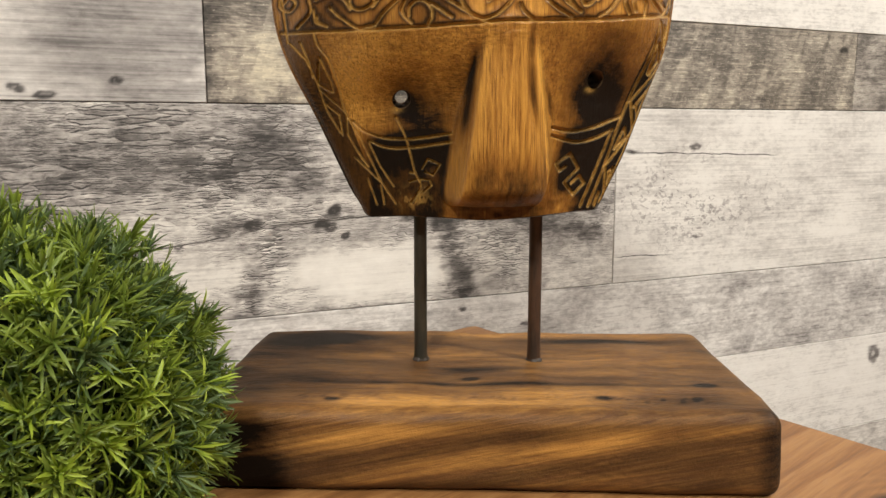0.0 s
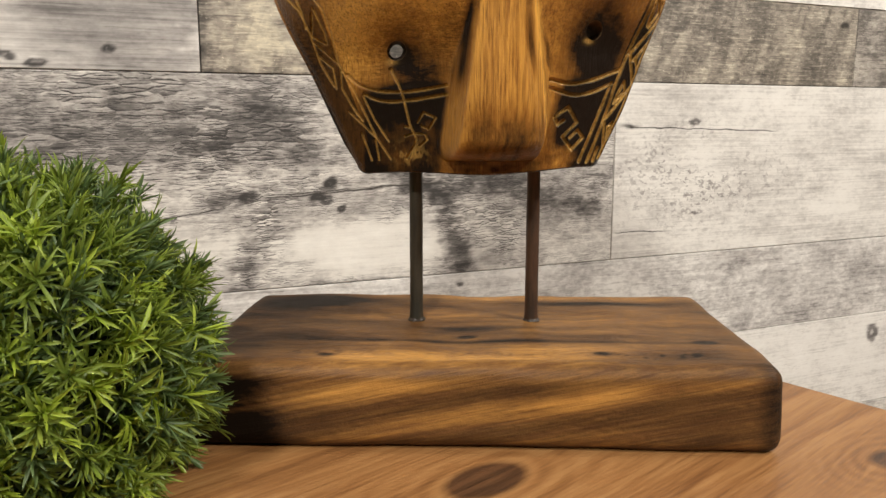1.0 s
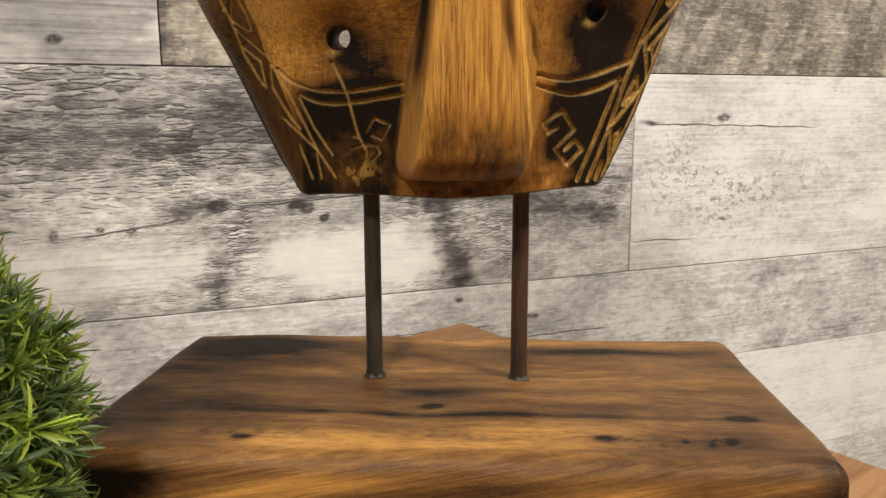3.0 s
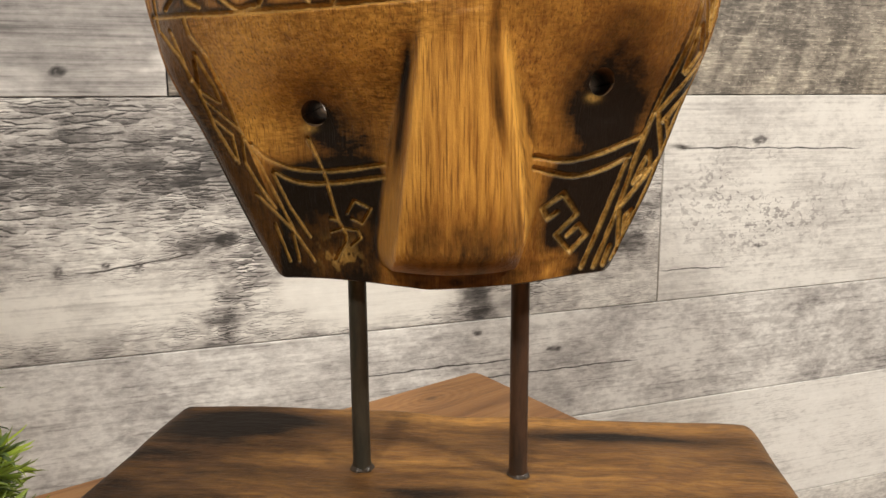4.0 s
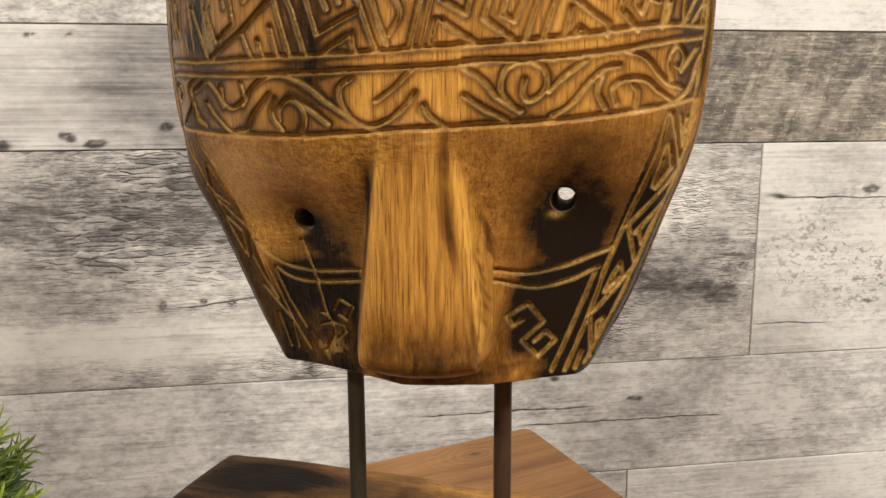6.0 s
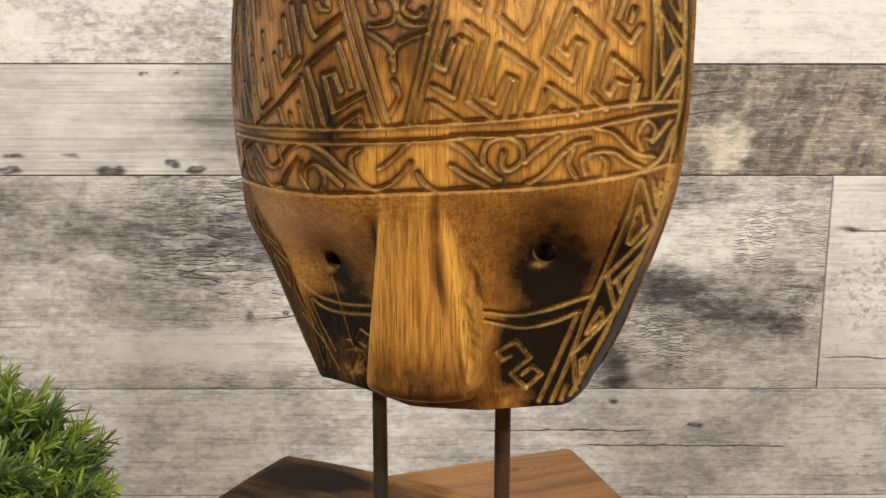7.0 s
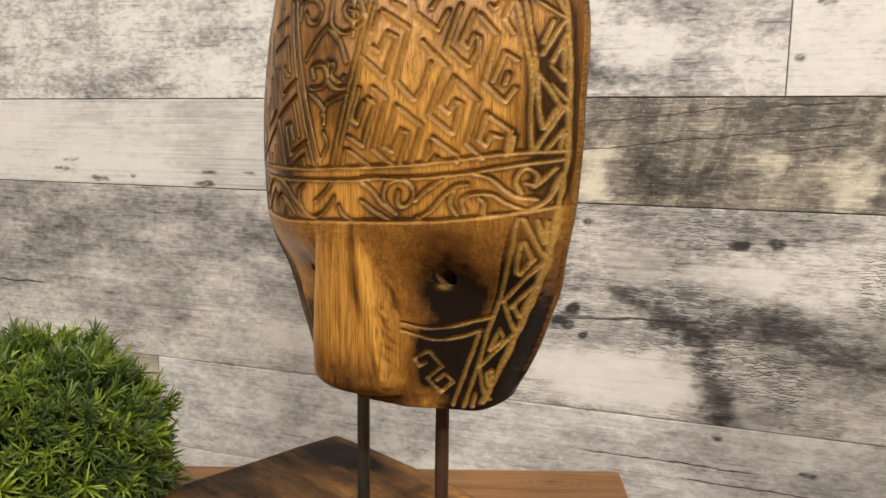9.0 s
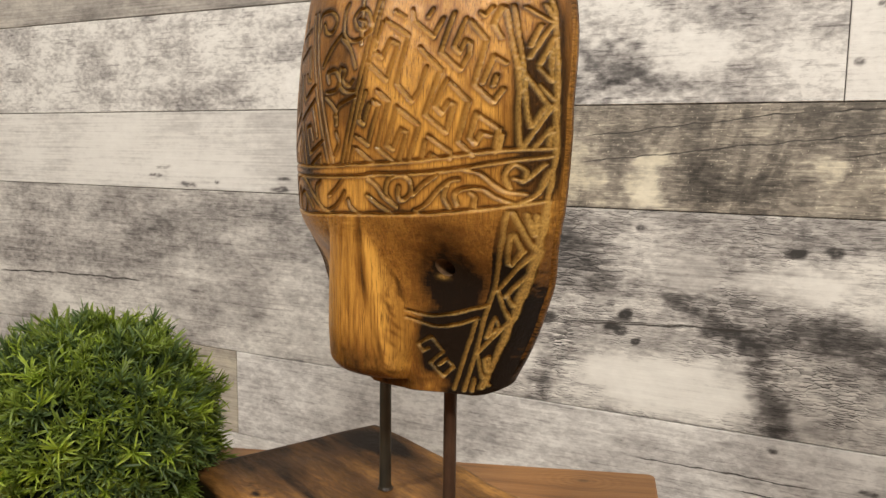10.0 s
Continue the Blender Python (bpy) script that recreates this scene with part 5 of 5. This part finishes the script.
    # open edges, joined front to back
    pairs = np.concatenate([faces[:, [0, 1]], faces[:, [1, 2]], faces[:, [2, 3]], faces[:, [3, 0]]])
    key = np.sort(pairs, 1)
    code = key[:, 0].astype(np.int64) * n + key[:, 1]
    _, first, count = np.unique(code, return_index=True, return_counts=True)
    rims = pairs[first[count == 1]]
    ids = np.unique(rims)
    place = np.full(n, -1)
    place[ids] = np.arange(len(ids))
    m = len(ids)
    holes = np.minimum(*[np.hypot(u[ids] - eu, v[ids] - ev) for eu, ev in EYES]) < 6
    sideways = np.where(holes, 0, np.where(S.ravel()[ids] > 0.999, 1, np.where(S.ravel()[ids] < 0.001, -1, 0)))
    below = np.where(~holes & (H.ravel()[ids] < 0.01), 1, 0)
    rings = [ahead[ids]]
    for out, deep, blend in ((0.0007, 0.0006, 0.0), (0.0012, 0.0018, 0.0), (0.0012, 0.0034, 0.0), (0.0006, 0.0, 1.0)):
        ring = behind[ids] * blend + (ahead[ids] + np.array([0, deep, 0])) * (1 - blend)
        ring = np.where(holes[:, None], ahead[ids] + (behind[ids] - ahead[ids]) * (len(rings) / 4), ring)
        ring[:, 0] += sideways * out * smooth(H.ravel()[ids], 0, 12)
        ring[:, 2] -= below * out * 0.6
        rings.append(ring)
    verts = np.concatenate([ahead, behind] + rings)
    a, b = place[rims[:, 0]] + 2 * n, place[rims[:, 1]] + 2 * n
    sides = np.concatenate([np.stack([b + k * m, a + k * m, a + k * m + m, b + k * m + m], -1) for k in range(4)])
    every = np.concatenate([faces, faces[:, ::-1] + n, sides])
    side_burn = 0.55 + 0.5 * (cloud(v[ids] / 30, u[ids] / 30, 71) - 0.5)
    side_burn = side_burn + np.where(u[ids] > 0, 0.22, 0.3) * smooth(v[ids], 150, 100)
    used = np.zeros(len(verts), bool)
    used[every.ravel()] = True
    lookup = np.cumsum(used) - 1
    values = {"burn_shade": np.clip(np.r_[burn_shade, np.full(n, 0.45), np.tile(side_burn, 5)], -0.5, 1.05)[used],
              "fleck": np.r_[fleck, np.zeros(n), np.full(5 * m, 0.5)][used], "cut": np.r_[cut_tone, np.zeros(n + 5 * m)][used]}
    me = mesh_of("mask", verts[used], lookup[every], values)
    me.materials.append(MASK_WOOD), me.materials.append(CHAR)
    bore = holes[place[rims[:, 0]]]
    slots = np.concatenate([np.zeros(2 * len(faces), np.int32), np.tile(bore.astype(np.int32), 4)])
    me.polygons.foreach_set("material_index", slots)
    turn = pose(-0.0003, -0.0051, 0, 0, 0, 9.1)
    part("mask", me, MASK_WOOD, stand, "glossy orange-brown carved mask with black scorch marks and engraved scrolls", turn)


build_mask()

# ---- grass ball ----
BALL = Vector((0.007, 0.277, 0.7945))
BALL_R = 0.0805


def sprig_mesh(seed, mat):
    """A star of narrow pointed leaves round a short stalk, growing along z."""
    rnd = random.Random(seed)
    verts, faces, along = [], [], []
    for k in range(16):
        a = math.tau * k / 16 * 2.0 + rnd.uniform(-0.3, 0.3)
        lean = rnd.uniform(0.15, 1.15)
        length, wide = rnd.uniform(0.0085, 0.0150), rnd.uniform(0.00048, 0.00078)
        base = Vector((0, 0, rnd.uniform(-0.004, 0.006)))
        out = Vector((math.cos(a) * math.sin(lean), math.sin(a) * math.sin(lean), math.cos(lean)))
        side = out.cross(Vector((0, 0, 1))).normalized()
        side = (Matrix.Rotation(rnd.uniform(-0.7, 0.7), 3, out) @ side)
        lift = side.cross(out).normalized()
        start = len(verts)
        for t, w in ((0, 0.3), (0.28, 0.85), (0.55, 1.0), (0.82, 0.6)):
            c = base + out * length * t - Vector((0, 0, 0.0035)) * t * t * lean + lift * 0.0006 * t
            verts.extend([c - side * wide * w, c + lift * -0.00035, c + side * wide * w])
            along.extend([t] * 3)
        verts.append(base + out * length - Vector((0, 0, 0.0035)) * lean)
        along.append(1.0)
        for r in range(3):
            i = start + r * 3
            faces += [(i, i + 1, i + 4, i + 3), (i + 1, i + 2, i + 5, i + 4)]
        i = start + 9
        faces += [(i, i + 1, i + 3), (i + 1, i + 2, i + 3)]
    me = mesh_of("sprig", verts, faces, {"along": along})
    me.materials.append(mat)
    return me


def build_grass_ball():
    ball = thing("grass_ball", Matrix.Translation((BALL.x, BALL.y, TABLE_Z)), "round green artificial grass ball of narrow pointed plastic leaves", "artificial plant")
    centre = BALL.z - TABLE_Z
    # unseen inner core, coloured to keep the gaps in shade
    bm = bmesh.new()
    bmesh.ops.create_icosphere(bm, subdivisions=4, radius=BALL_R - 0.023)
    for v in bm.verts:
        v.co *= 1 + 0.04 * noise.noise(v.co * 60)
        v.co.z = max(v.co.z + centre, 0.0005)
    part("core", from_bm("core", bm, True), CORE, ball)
    kinds = [sprig_mesh(k, (LEAF, LEAF, LEAF_DARK, LEAF, LEAF_DARK, LEAF_LIGHT)[k % 6]) for k in range(12)]
    rnd = random.Random(7)
    count, near, rest = 2200, [], []
    for k in range(count):
        z = 1 - 2 * (k + 0.5) / count
        a = k * 2.399963 + rnd.uniform(-0.25, 0.25)
        d = Vector((math.sqrt(1 - z * z) * math.cos(a), math.sqrt(1 - z * z) * math.sin(a), z))
        tuft = noise.noise(d * 5.2 + Vector((2.1, 0.4, 1.3)))
        r = BALL_R - rnd.uniform(0.009, 0.022) + 0.0095 * tuft + 0.003 * noise.noise(d * 2.2)
        p = d * r + Vector((0, 0, centre))
        if p.z < 0.004:
            continue
        sway = noise.noise_vector(d * 5.2 + Vector((7.0, 3.0, 0)))
        tilt = (d + 0.7 * sway + Vector([rnd.uniform(-0.45, 0.45) for _ in range(3)]) + Vector((0, 0, 0.15))).normalized()
        m = Matrix.Translation(p) @ tilt.to_track_quat("Z", "Y").to_matrix().to_4x4() @ Matrix.Rotation(rnd.uniform(0, 6.28), 4, "Z") @ Matrix.Scale(rnd.uniform(0.75, 1.12), 4)
        pick = kinds[(rnd.randrange(12) if rnd.random() < 0.6 else int(6 + 9 * tuft)) % 12]
        (near if d.dot(Vector((0.62, -0.72, 0.3))) > 0.42 else rest).append((m, pick))
    for m, pick in near[:300]:
        part("sprig", pick, None, ball, "", m)
    tail = near[300:] + rest
    for mat in (LEAF, LEAF_DARK, LEAF_LIGHT):
        verts, faces, along = [], [], []
        for m, pick in tail:
            if pick.materials[0] != mat:
                continue
            start = len(verts)
            verts += [m @ v.co for v in pick.vertices]
            faces += [tuple(i + start for i in f.vertices) for f in pick.polygons]
            values = np.empty(len(pick.vertices), np.float32)
            pick.attributes["along"].data.foreach_get("value", values)
            along += values.tolist()
        tagged(part("foliage", mesh_of("foliage", verts, faces, {"along": along}), mat, ball), kind="stuff")


build_grass_ball()
